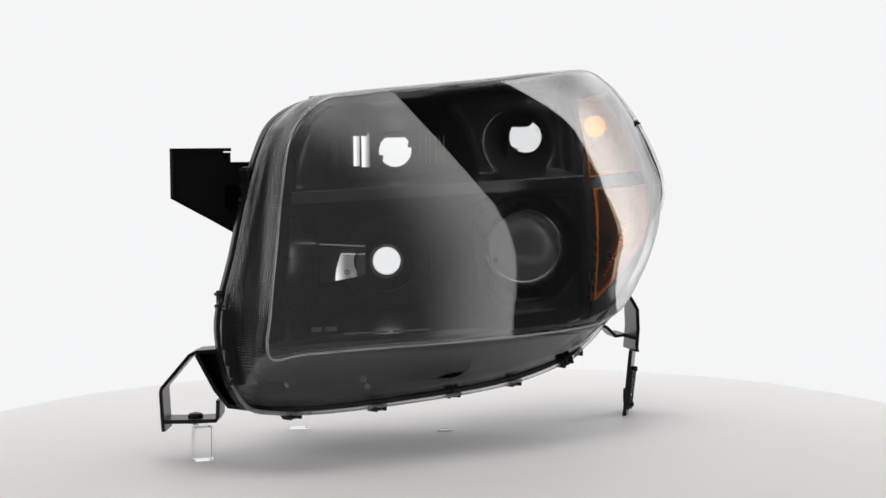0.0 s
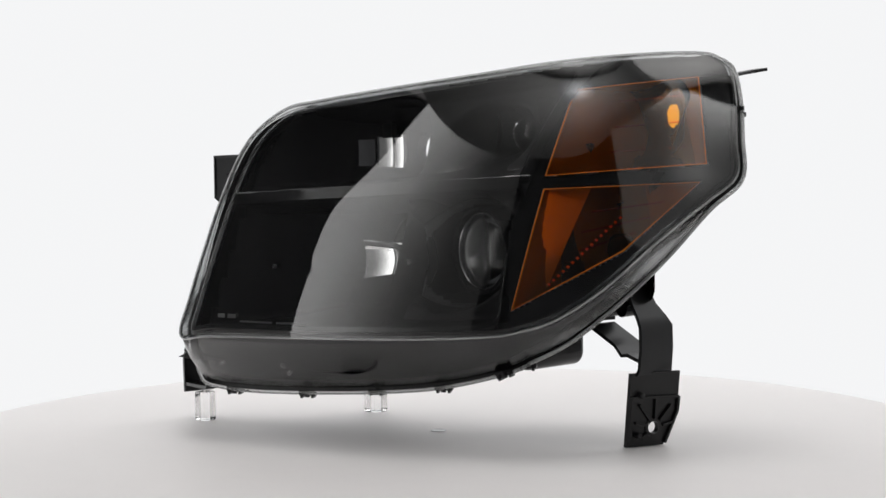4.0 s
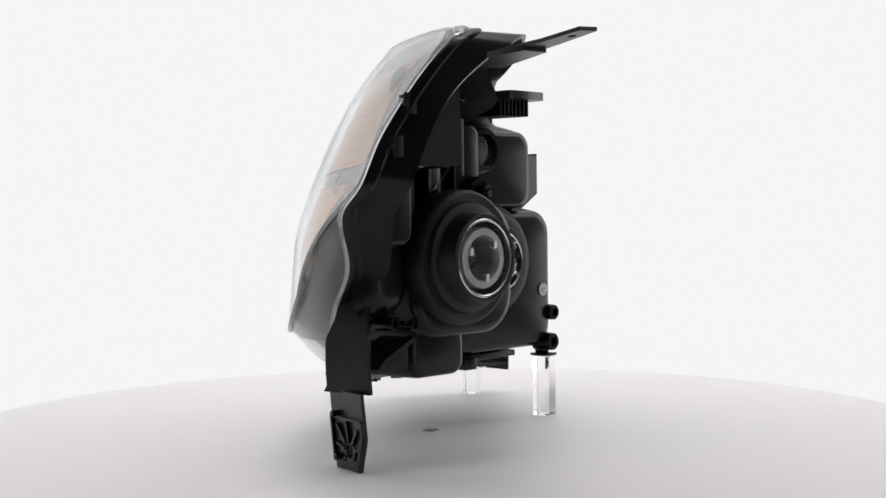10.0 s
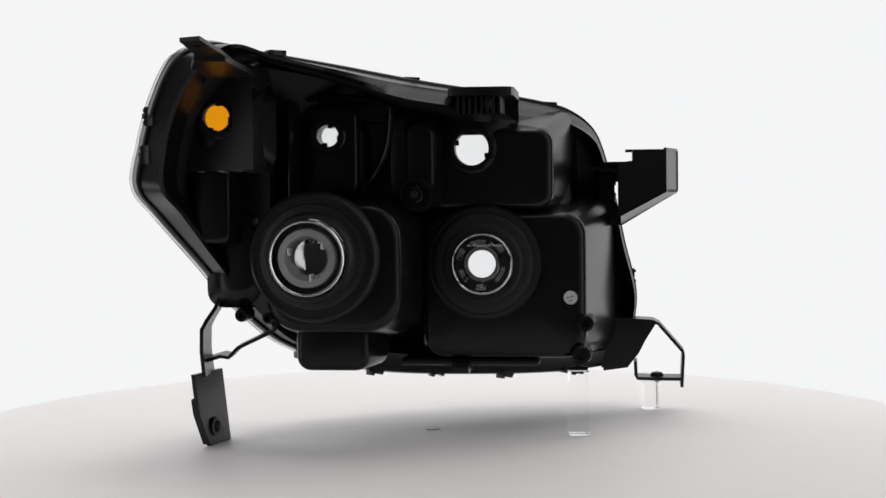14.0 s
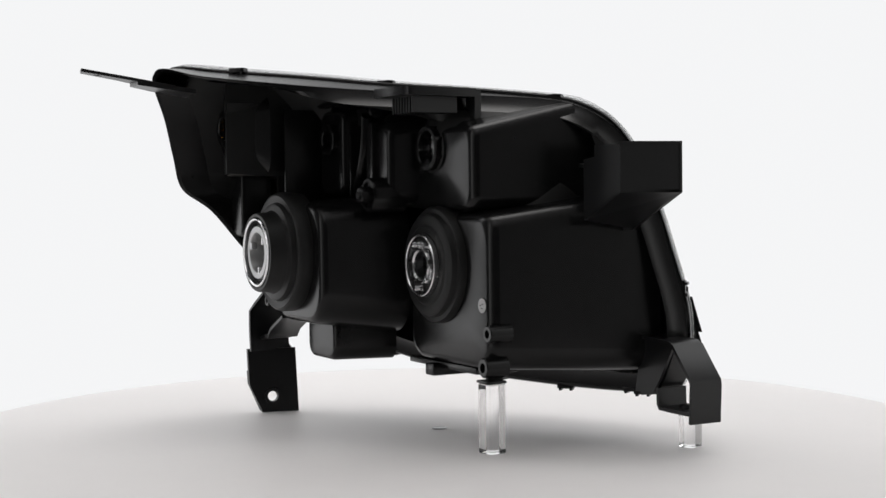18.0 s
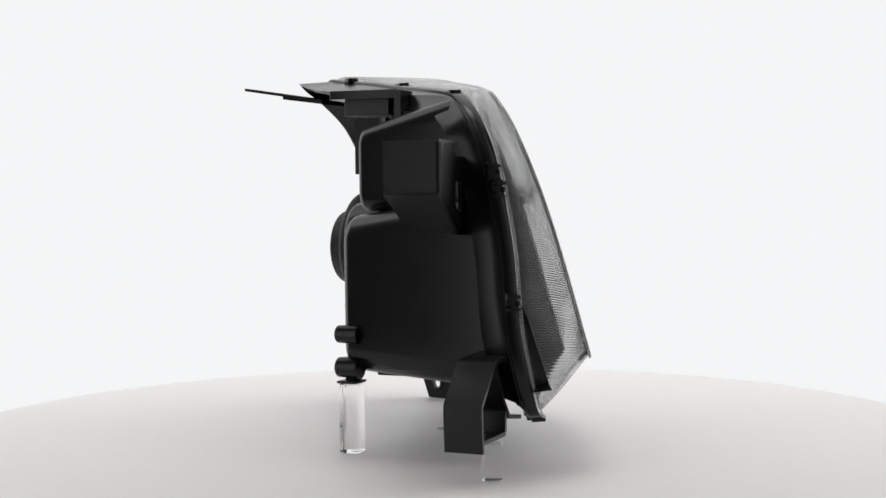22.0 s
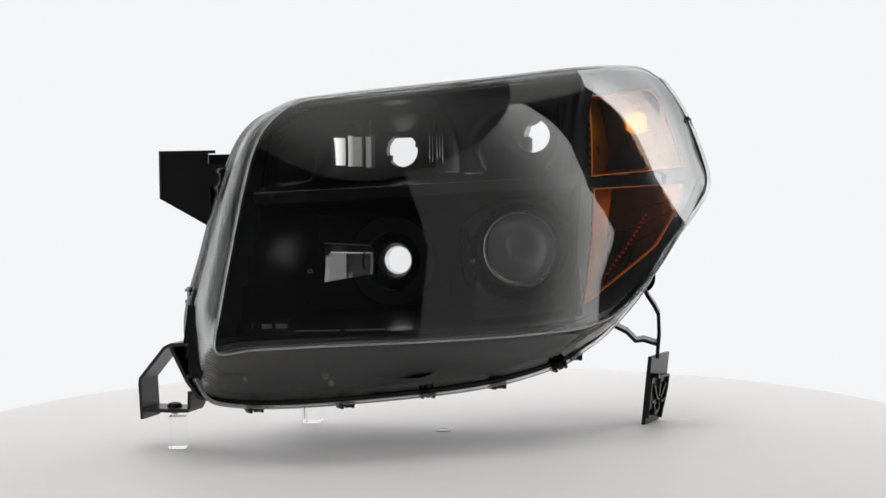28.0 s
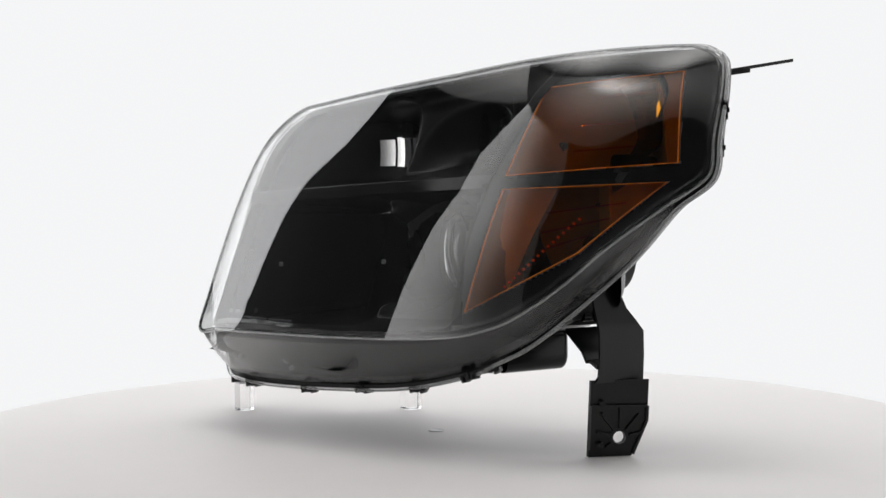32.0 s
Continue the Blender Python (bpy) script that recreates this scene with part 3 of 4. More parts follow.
        part("marking_bar", bmb, M_FAINT, bezel, "small pale moulded marking")
    return bezel


bezel = make_bezel()


def patch(corners, w_off, nu=14, nv=10):
    """Points of a four-cornered patch that follows the lens at a distance."""
    c = [np.array(p) for p in corners]
    rows = []
    for j in range(nv + 1):
        b = j / nv
        row = []
        for i in range(nu + 1):
            a = i / nu
            p = (1 - a) * (1 - b) * c[0] + a * (1 - b) * c[1] + a * b * c[2] + (1 - a) * b * c[3]
            row.append(uw(p[0], float(lens_w(p[0], p[1])) + w_off, p[1]))
        rows.append(row)
    return rows


def slab(corners, w0, w1, nu=14, nv=10):
    bm = bmesh.new()
    grids = []
    for w in (w0, w1):
        g = [[bm.verts.new(p) for p in row] for row in patch(corners, w, nu, nv)]
        for j in range(nv):
            for i in range(nu):
                bm.faces.new((g[j][i], g[j][i + 1], g[j + 1][i + 1], g[j + 1][i]))
        grids.append(g)
    edge = [(0, i) for i in range(nu)] + [(j, nu) for j in range(nv)] + [(nv, i) for i in range(nu, 0, -1)] + [(j, 0) for j in range(nv, 0, -1)]
    for (a, b), (c, d) in zip(edge, edge[1:] + edge[:1]):
        bm.faces.new((grids[0][a][b], grids[0][c][d], grids[1][c][d], grids[1][a][b]))
    return bm


UPPER_AMBER = [(.1249, .2907), (.2266, .3024), (.2317, .2285), (.1028, .2200)]
LOWER_AMBER = [(.1020, .2100), (.2260, .2140), (.1650, .1600), (.0769, .1140)]


def shrink(corners, d):
    m = np.mean(corners, axis=0)
    return [tuple(np.array(c) + (m - np.array(c)) / np.linalg.norm(m - np.array(c)) * d) for c in corners]


def make_amber(name, corners, ribs, hole, slope):
    am = part(name, slab(corners, -0.0075, -0.0100), M_AMBER, lamp, "translucent amber side marker section", angle=50)
    am.visible_shadow = False
    # turned edge, its light-guided glow painted as a brighter orange
    bm = bmesh.new()
    loops = []
    for off, w in ((0.0, -0.0073), (0.0013, -0.0073), (0.0013, -0.0125), (0.0, -0.0125)):
        g = patch(shrink(corners, off), w)
        nv, nu = len(g) - 1, len(g[0]) - 1
        loops.append([g[0][i] for i in range(nu)] + [g[j][nu] for j in range(nv)] + [g[nv][i] for i in range(nu, 0, -1)] + [g[j][0] for j in range(nv, 0, -1)])
    rings(bm, loops, True)
    part("amber_edge_glow", bm, M_AMBER_GLOW, am)
    g0 = patch(shrink(corners, 0.0010), -0.0106)
    g1 = patch(shrink(corners, 0.0030), -0.0106 - slope[1])
    col = round(slope[0] * (len(g1[0]) - 1))
    bm = bmesh.new()
    front = [row[0] for row in g0]
    back = [row[col] for row in g1]
    loops = []
    for a, b in zip(front, back):
        out = Vector((0.70711, -0.70711, 0.0)) * 0.0012
        mid = a.lerp(b, 0.5) - out * 2.5
        loops.append([a, mid, b, b - out, mid - out, a - out])
    rows = rings(bm, loops)
    bm.faces.new(rows[0])
    bm.faces.new(rows[-1])
    part("amber_return", bm, M_AMBER_WALL, am, "bright slanting reflector wall", angle=50)
    for b in ribs:
        c = [np.array(p) for p in corners]
        l0, r0 = c[0] * (1 - b) + c[3] * b, c[1] * (1 - b) + c[2] * b
        l, r = l0 * 0.62 + r0 * 0.38, l0 * 0.12 + r0 * 0.88
        part("amber_rib", slab([l, r, r - (0, .0012), l - (0, .0012)], -0.0101, -0.0125, 10, 1), M_AMBER, am)
    # silvered pocket behind, and its black outer shell
    for grow, name_, mat_ in ((0.0, "marker_pocket", M_POCKET), (0.0014, "pocket_shell", M_BLACK)):
        make_pocket(am, corners, hole, grow, name_, mat_)
    return am


def marker_back(x, z):
    """Back plane of the marker pockets."""
    return (0.1345 if z > 0.2265 else 0.085) - 0.32 * (x - 0.1546)


def make_pocket(am, corners, hole, grow, name_, mat_):
    bm = bmesh.new()
    nu, nv = 40, 30
    around = [(0, i) for i in range(nu)] + [(j, nu) for j in range(nv)] + [(nv, i) for i in range(nu, 0, -1)] + [(j, 0) for j in range(nv, 0, -1)]
    edge = patch(shrink(corners, -0.0006 - grow), -0.0080 - grow, nu, nv)
    back = patch(shrink(corners, -0.0002 - grow), -0.0125, nu, nv)
    back = [[bm.verts.new((p.x, max(p.y + 0.004, marker_back(p.x, p.z)) + grow, p.z)) for p in row] for row in back]
    edge = [bm.verts.new(edge[j][i]) for j, i in around]
    rim = [back[j][i] for j, i in around]
    for k in range(len(rim)):
        n = (k + 1) % len(rim)
        bm.faces.new((edge[k], edge[n], rim[n], rim[k]))
    for j in range(nv):
        for i in range(nu):
            q = (back[j][i], back[j][i + 1], back[j + 1][i + 1], back[j + 1][i])
            m = sum((v.co for v in q), Vector()) / 4
            if not hole or (m.x - hole[0]) ** 2 + (m.z - hole[1]) ** 2 > (hole[2] + 0.001) ** 2:
                bm.faces.new(q)
    part(name_, bm, mat_, am, angle=40)


def make_beads(am):
    """A slanting row of small prisms behind the lower amber plastic."""
    for k in range(16):
        a = k / 15
        u, z = .1060 + .0560 * a, .1340 + .0520 * a
        p = uw(u, float(lens_w(u, z)) - .0170, z)
        b = part("prism", lathe([(.0001, -.0013), (.0014, -.0004), (.0014, .0004), (.0001, .0013)], (0, 0, 0), 8, "Z"), M_AMBER_GLOW, am)
        b.location = p


make_amber("upper_amber_section", UPPER_AMBER, (0.2, 0.5, 0.78), HOLE_A, (0.15, 0.022))
amber_lower = make_amber("lower_amber_section", LOWER_AMBER, (0.25, 0.45, 0.65), None, (0.30, 0.020))
make_beads(amber_lower)


def make_surround():
    """Black mask of the bezel round the amber sections."""
    nu, nz, u0, z0, d = 84, 120, 0.075, 0.085, 0.0022
    keep = inset(face_line, face_mid, 0.0050)
    up, lo = np.array(shrink(UPPER_AMBER, -0.0008)), np.array(shrink(LOWER_AMBER, -0.0008))
    gu, gz = np.meshgrid(u0 + d * np.arange(nu), z0 + d * np.arange(nz), indexing="ij")
    gw = lens_w(gu, gz) - 0.0086
    bm = bmesh.new()
    vs = {}

    def vert(i, j):
        if (i, j) not in vs:
            vs[i, j] = bm.verts.new(uw(gu[i, j], gw[i, j], gz[i, j]))
        return vs[i, j]

    for i in range(nu - 1):
        for j in range(nz - 1):
            u, z = gu[i, j] + d / 2, gz[i, j] + d / 2
            if 0.70711 * (u + gw[i, j]) < 0.1262 or not inside(keep, u, z) or inside(up, u, z) or inside(lo, u, z):
                continue
            bm.faces.new((vert(i, j), vert(i + 1, j), vert(i + 1, j + 1), vert(i, j + 1)))
    part("amber_surround", bm, M_GLOSS, bezel, angle=50)


make_surround()


def make_projector():
    cx, cz = 0.0760, 0.1590
    pr = part("projector", tube(0.0365, 0.0335, -0.012, 0.030, (cx, 0, cz), 64), M_BOWL, lamp, "projector lens unit in a black shroud")
    glass = part("projector_lens", lathe([(0.0001, -0.0150), (0.006, -0.0147), (0.013, -0.0132), (0.020, -0.0103), (0.0265, -0.0060), (0.0300, -0.0020), (0.0305, 0.001), (0.0300, 0.0035), (0.0001, 0.0035)], (cx, 0, cz), 64), M_GLASS, pr, "thick clear glass projector lens", angle=50)
    glass.visible_shadow = False
    part("lens_ring", tube(0.0322, 0.0305, -0.0085, 0.004, (cx, 0, cz), 64, 0.0007), M_CHROME, pr, "thin chrome ring round the projector lens")
    part("projector_barrel", lathe([(0.0330, 0.004), (0.0330, 0.05), (0.040, 0.075), (0.0330, 0.110), (0.0300, 0.112), (0.0300, 0.110), (0.037, 0.075), (0.0305, 0.05), (0.0305, 0.004)], (cx + 0.004, 0, cz), 48, closed=True), M_SATIN, pr, "silvered reflector barrel")
    part("reflector_rim", tube(0.0298, 0.0262, 0.0100, 0.0200, (cx, 0, cz), 48), M_CHROME, pr)
    part("cutoff_shield", box(cx - 0.030, cx + 0.030, 0.046, 0.048, cz - 0.031, cz + 0.0075, 0.0005), M_SHIELD, pr, "pale dull metal cut-off shield")


make_projector()


def make_skirt_marks():
    """Small clear knobs and gate marks moulded on the lower side wall."""
    for x, y, z, r in ((-.0604, -.1189, .0628, .0030), (-.0523, -.1124, .0644, .0032), (-.0570, -.1150, .0560, .0022), (.0200, -.0620, .0600, .0018), (-.1180, -.1480, .0620, .0016), (.0520, -.0360, .0680, .0018)):
        d = Vector((.45, -.75, -.35)).normalized()
        k = part("moulded_mark", lathe([(r * .45, 0.0), (r, 0.0), (r, .0028), (r * .8, .0036), (r * .45, .0030)], (0, 0, 0), 18, "Z", closed=True), M_BEAD, lens)
        k.matrix_basis = Matrix.Translation((x, y, z)) @ d.to_track_quat("Z", "Y").to_matrix().to_4x4()


make_skirt_marks()


# ---- the housing behind ----
def rounded(x0, x1, z0, z1, r, n=6):
    out = []
    for cx, cz, a0 in ((x1 - r, z1 - r, 0), (x0 + r, z1 - r, 90), (x0 + r, z0 + r, 180), (x1 - r, z0 + r, 270)):
        for k in range(n + 1):
            a = radians(a0 + 90 * k / n)
            out.append((cx + r * math.cos(a), cz + r * math.sin(a)))
    return out


def block(front, back, y0, y1, r, hole=None, soft=0.005, deep=0.012):
    """A moulded block tapering from a front outline at y0 to a back one at y1, with rounded edges and, if given, a round opening in its back."""
    f, b = rounded(*front, r), rounded(*back, r)
    bm = bmesh.new()
    m = np.mean(b, axis=0)
    fx_, fz_ = np.array(f).T
    fy = np.minimum(np.maximum(y0, lens_ys(fx_, fz_)[0] + 0.040), y1 - 0.004)
    loops = [[Vector((x, y, z)) for (x, z), y in zip(f, fy)]]
    for k in range(5):
        a = radians(90 * k / 4)
        dy, ds = soft * (1 - math.sin(a)), soft * (1 - math.cos(a))
        row = []
        for (fx, fz), (x, z) in zip(f, b):
            s = (y1 - dy - y0) / (y1 - y0)
            p = np.array((fx + (x - fx) * s, fz + (z - fz) * s))
            v = m - p
            p = p + v / np.linalg.norm(v) * ds
            row.append(Vector((p[0], y1 - dy, p[1])))
        loops.append(row)
    rows = rings(bm, loops)
    last = rows[-1]
    edges = [bm.edges.get((last[i], last[(i + 1) % len(last)])) for i in range(len(last))]
    if hole:
        cx, cz, hr = hole
        vs = [bm.verts.new((cx + hr * math.cos(2 * math.pi * i / 32), y1, cz + hr * math.sin(2 * math.pi * i / 32))) for i in range(32)]
        ws = [bm.verts.new((v.co.x, y1 - deep, v.co.z)) for v in vs]
        for i in range(32):
            bm.faces.new((vs[i], vs[(i + 1) % 32], ws[(i + 1) % 32], ws[i]))
        edges += [bm.edges.get((vs[i], vs[(i + 1) % 32])) for i in range(32)]
        bmesh.ops.triangle_fill(bm, edges=edges, use_beauty=True)
    else:
        bm.faces.new(last)
    return bm


def make_housing():
    body = tagged(part("housing", merged(block((-.1560, .030, .0580, .2080), (-.1310, .0100, .0660, .1900), -.125, .0215, .020, (-.0445, .1477, .040), 0.0085)), M_BLACK, lamp, "black moulded plastic rear housing"))
    part("housing_block", block((-.1200, .0300, .1900, .2820), (-.1040, .0060, .1935, .2620), -.110, .0215, .014, HOLE_U, 0.0075, 0.004), M_BLACK, body)
    part("housing_block", block((.0080, .1400, .0860, .2080), (.0150, .1270, .0960, .2000), .022, .1030, .030, (RING_A[0], RING_A[1], .040), 0.007), M_BLACK, body)
    part("housing_block", block((.0400, .1120, .0600, .1050), (.0470, .1080, .0610, .1000), .020, .0770, .012), M_BLACK, body)
    part("housing_block", block((.0500, .1120, .2050, .2900), (.0570, .1060, .2080, .2830), .010, .0620, .010, HOLE_M, 0.004), M_BLACK, body)
    part("housing_block", block((.0000, .0640, .1950, .2860), (.0060, .0560, .2000, .2740), .0140, .0420, .010, None, 0.004), M_BLACK, body)
    part("housing_block", block((.1140, .1780, .2260, .3000), (.1330, .1730, .2440, .2920), .1080, .1360, .016, HOLE_A, 0.006, 0.002), M_BLACK, body)
    part("housing_block", block((.1460, .1850, .1650, .2360), (.1500, .1800, .1700, .2340), .0960, .1230, .008, None, 0.004), M_BLACK, body)
    part("housing_block", block((.1280, .1800, .1150, .1980), (.1340, .1660, .1250, .1900), .0880, .1000, .014, None, 0.006), M_BLACK, body)
    part("housing_block", block((.0250, .0880, .2650, .2930), (.0300, .0840, .2680, .2880), .010, .0480, .008, None, 0.004), M_BLACK, body)
    # shell from the rim to the stepped back
    bm = bmesh.new()
    loops = []
    deep = np.clip((rim_line[:, 0] - 0.05) / 0.13, 0, 1)
    deep = deep * deep * (3 - 2 * deep)
    for line_, off, dw, more in ((rim_line, 0.0005, -0.0050, 0.0), (back_line, 0.0022, -0.0075, -0.0180), (back_line, 0.0090, -0.0110, -0.0200), (back_line, 0.0160, -0.0200, -0.0160)):
        p = inset(line_, rim_mid, off)
        loops.append([uw(a, c + dw + more * k, b) for (a, b, c), k in zip(p, deep)])
    # at the outboard end the shell turns sharply forward again inside its back edge
    edge = np.array([tuple(p) for p in loops[1]])

    def inward(ln, d):
        t = np.roll(ln, -1, 0) - np.roll(ln, 1, 0)
        t = t[:, [0, 2]] / (np.linalg.norm(t[:, [0, 2]], axis=1)[:, None] + 1e-9)
        return np.column_stack([ln[:, 0] + t[:, 1] * d, ln[:, 1], ln[:, 2] - t[:, 0] * d])

    for m, d, dy in ((2, 0.0025, -0.003), (3, 0.0045, -0.030)):
        alt = inward(edge, d) + (0, dy, 0)
        loops[m] = [p.lerp(Vector(q), float(k)) for p, q, k in zip(loops[m], alt, deep)]
    rings(bm, loops)
    part("housing_shell", bm, M_BLACK, body, angle=25)
    # back skin inside the shell: a wall in from the rim, then close behind the bezel
    line = np.array([tuple(p) for p in loops[-1]])

    def skin_y(gx, gz):
        def bowl(cx, cz, back, focus):
            return back - ((gx - cx) ** 2 + (gz - cz) ** 2) / (4 * focus)
        ly = lens_ys(gx, gz)[0]
        base = np.maximum(np.maximum(np.where(gx > -0.105, bowl(-.0355, .2457, .0205, .0220), -9), np.where(gx > -0.115, bowl(-.0445, .1477, .0270, .0265), -9)), bowl(.0805, .2567, .050, .0050))
        base = np.maximum(base, ly + np.where(gx < -0.08, 0.038, 0.046)) + 0.006
        plane = np.where(gz > 0.2265, 0.1368, 0.0875) - 0.32 * (gx - 0.1546)
        return np.where(gx > 0.121, np.maximum(plane, ly + 0.018), base)

    flat = inward(line, 0.010 - 0.008 * deep)[:, [0, 2]]
    wide = inward(line, 0.007 - 0.007 * deep)[:, [0, 2]]
    bm = bmesh.new()
    rings(bm, [[Vector(p) for p in line], [Vector((x, y, z)) for (x, z), y in zip(flat, skin_y(flat[:, 0], flat[:, 1]))]])
    part("housing_wall", bm, M_RUBBER, body, angle=40)
    d, x0, z0, nx, nz = 0.003, -0.165, 0.03, 128, 98
    gx, gz = np.meshgrid(x0 + d * np.arange(nx), z0 + d * np.arange(nz), indexing="ij")
    yy = skin_y(gx, gz)
    bm = bmesh.new()
    grid = {}
    for i in range(nx - 1):
        for j in range(nz - 1):
            x, z = gx[i, j] + d / 2, gz[i, j] + d / 2
            if not inside(wide, x, z) or any((x - cx) ** 2 + (z - cz) ** 2 < r * r for cx, cz, r in (HOLE_A[:2] + (.0150,), HOLE_M[:2] + (.0165,), HOLE_U[:2] + (.0190,), HOLE_L[:2] + (.030,), RING_A + (.042,))):
                continue
            q = []
            for a, b in ((i, j), (i + 1, j), (i + 1, j + 1), (i, j + 1)):
                if (a, b) not in grid:
                    grid[a, b] = bm.verts.new((gx[a, b], yy[a, b], gz[a, b]))
                q.append(grid[a, b])
            bm.faces.new(q)
    part("housing_skin", bm, M_RUBBER, body, angle=50)
    # sockets round the bulb openings
    part("bulb_socket", tube(0.0190, HOLE_U[2], 0.019, 0.0280, (HOLE_U[0], 0, HOLE_U[1])), M_BLACK, body)
    part("bulb_socket", tube(0.0150, HOLE_M[2], 0.058, 0.0680, (HOLE_M[0], 0, HOLE_M[1])), M_BLACK, body)
    part("bulb_socket", tube(0.0165, HOLE_A[2], 0.1335, 0.1390, (HOLE_A[0], 0, HOLE_A[1])), M_BLACK, body)
    for cx, cz, r, yy in (HOLE_U[:2] + (HOLE_U[2], 0.0235), HOLE_M[:2] + (HOLE_M[2], 0.0600), HOLE_A[:2] + (HOLE_A[2] + .0012, 0.1365)):
        for a in (20, 205) if r > .0120 else (95, 190, 300):
            x, z = cx + (r - 0.0002) * math.cos(radians(a)), cz + (r - 0.0002) * math.sin(radians(a))
            part("socket_tab", box(x - 0.0022, x + 0.0022, yy - 0.003, yy + 0.002, z - 0.0022, z + 0.0022, 0.0006), M_BLACK, body)
    # aiming screw, bosses, small ribs
    kn = part("aiming_knob", lathe([(0.0001, 0.030), (0.0150, 0.030), (0.0150, 0.060), (0.0140, 0.0620), (0.0110, 0.0620), (0.0105, 0.0600), (0.0075, 0.0600), (0.0070, 0.0690), (0.0060, 0.0702), (0.0001, 0.0702)], (.0075, 0, .2070), 36), M_BLACK, lamp, "round black aiming adjuster")
    part("knob_core", lathe([(0.0001, 0.0704), (0.0034, 0.0704), (0.0034, 0.0715), (0.0001, 0.0715)], (.0075, 0, .2070), 6), M_RUBBER, kn)
    for x, z, y, r in ((.1480, .1096, .1010, .0055), (.1260, .1070, .1000, .0045), (.1500, .1600, .0950, .0110), (-.1270, .0690, .0275, .0080), (-.1310, .0960, .0255, .0070)):
        b = part("screw_boss", lathe([(0.0001, y - 0.02), (r * 1.15, y - 0.02), (r, y - 0.001), (r - 0.001, y), (r * 0.5, y), (r * 0.48, y - 0.004), (0.0001, y - 0.004)], (x, 0, z), 24), M_BLACK, body)
    for x0, x1, y0, y1, z0, z1 in ((.012, .052, .05, .060, .196, .2000), (.1045, .1075, .03, .098, .2000, .2850),
                                   (.018, .030, .03, .0520, .2050, .2700), (.052, .056, .03, .0570, .205, .262), (-.03, -.015, -.02, .02, .052, .062), (-.09, .03, -.03, .012, .0585, .0640)):
        part("rib", box(x0, x1, y0, y1, z0, z1, 0.0012), M_BLACK, body)
    # moulded tower of the adjuster and raised seams on the back
    part("adjuster_tower", block((-.0130, .0290, .1960, .2740), (-.0060, .0220, .1990, .2680), .0100, .0480, .012, None, 0.006), M_BLACK, body)
    for pts in ([(.0300, .2760), (.0330, .2500), (.0430, .2260), (.0560, .2130)], [(.1080, .2120), (.1240, .2200), (.1290, .2320), (.1300, .2440)], [(.0330, .2840), (.0620, .2890), (.1000, .2880)]):
        line_ = spline(pts, 5, False)
        bm = bmesh.new()
        yy = {True: .0620, False: .0500}[pts[0][0] > .1 or pts[1][1] > .28]
        lp = []
        for (x, z) in line_:
            lp.append([Vector((x + .0028 * math.cos(a), yy + .0060 * math.sin(a), z + .0028 * math.cos(a))) for a in np.linspace(0, 2 * math.pi, 9)[:-1]])
        rows = rings(bm, lp)
        bm.faces.new(rows[0])
        bm.faces.new(rows[-1])
        part("moulded_seam", bm, M_BLACK, body, angle=50)
    # pad that rests on the rear post
    part("support_pad", box(-.1325, -.1150, .0085, .0265, .0562, .0585, .0008), M_BLACK, body)
    part("pad_web", box(-.1260, -.1220, .0085, .0220, .0583, .0760, .0008), M_BLACK, body)
    return body


make_housing()


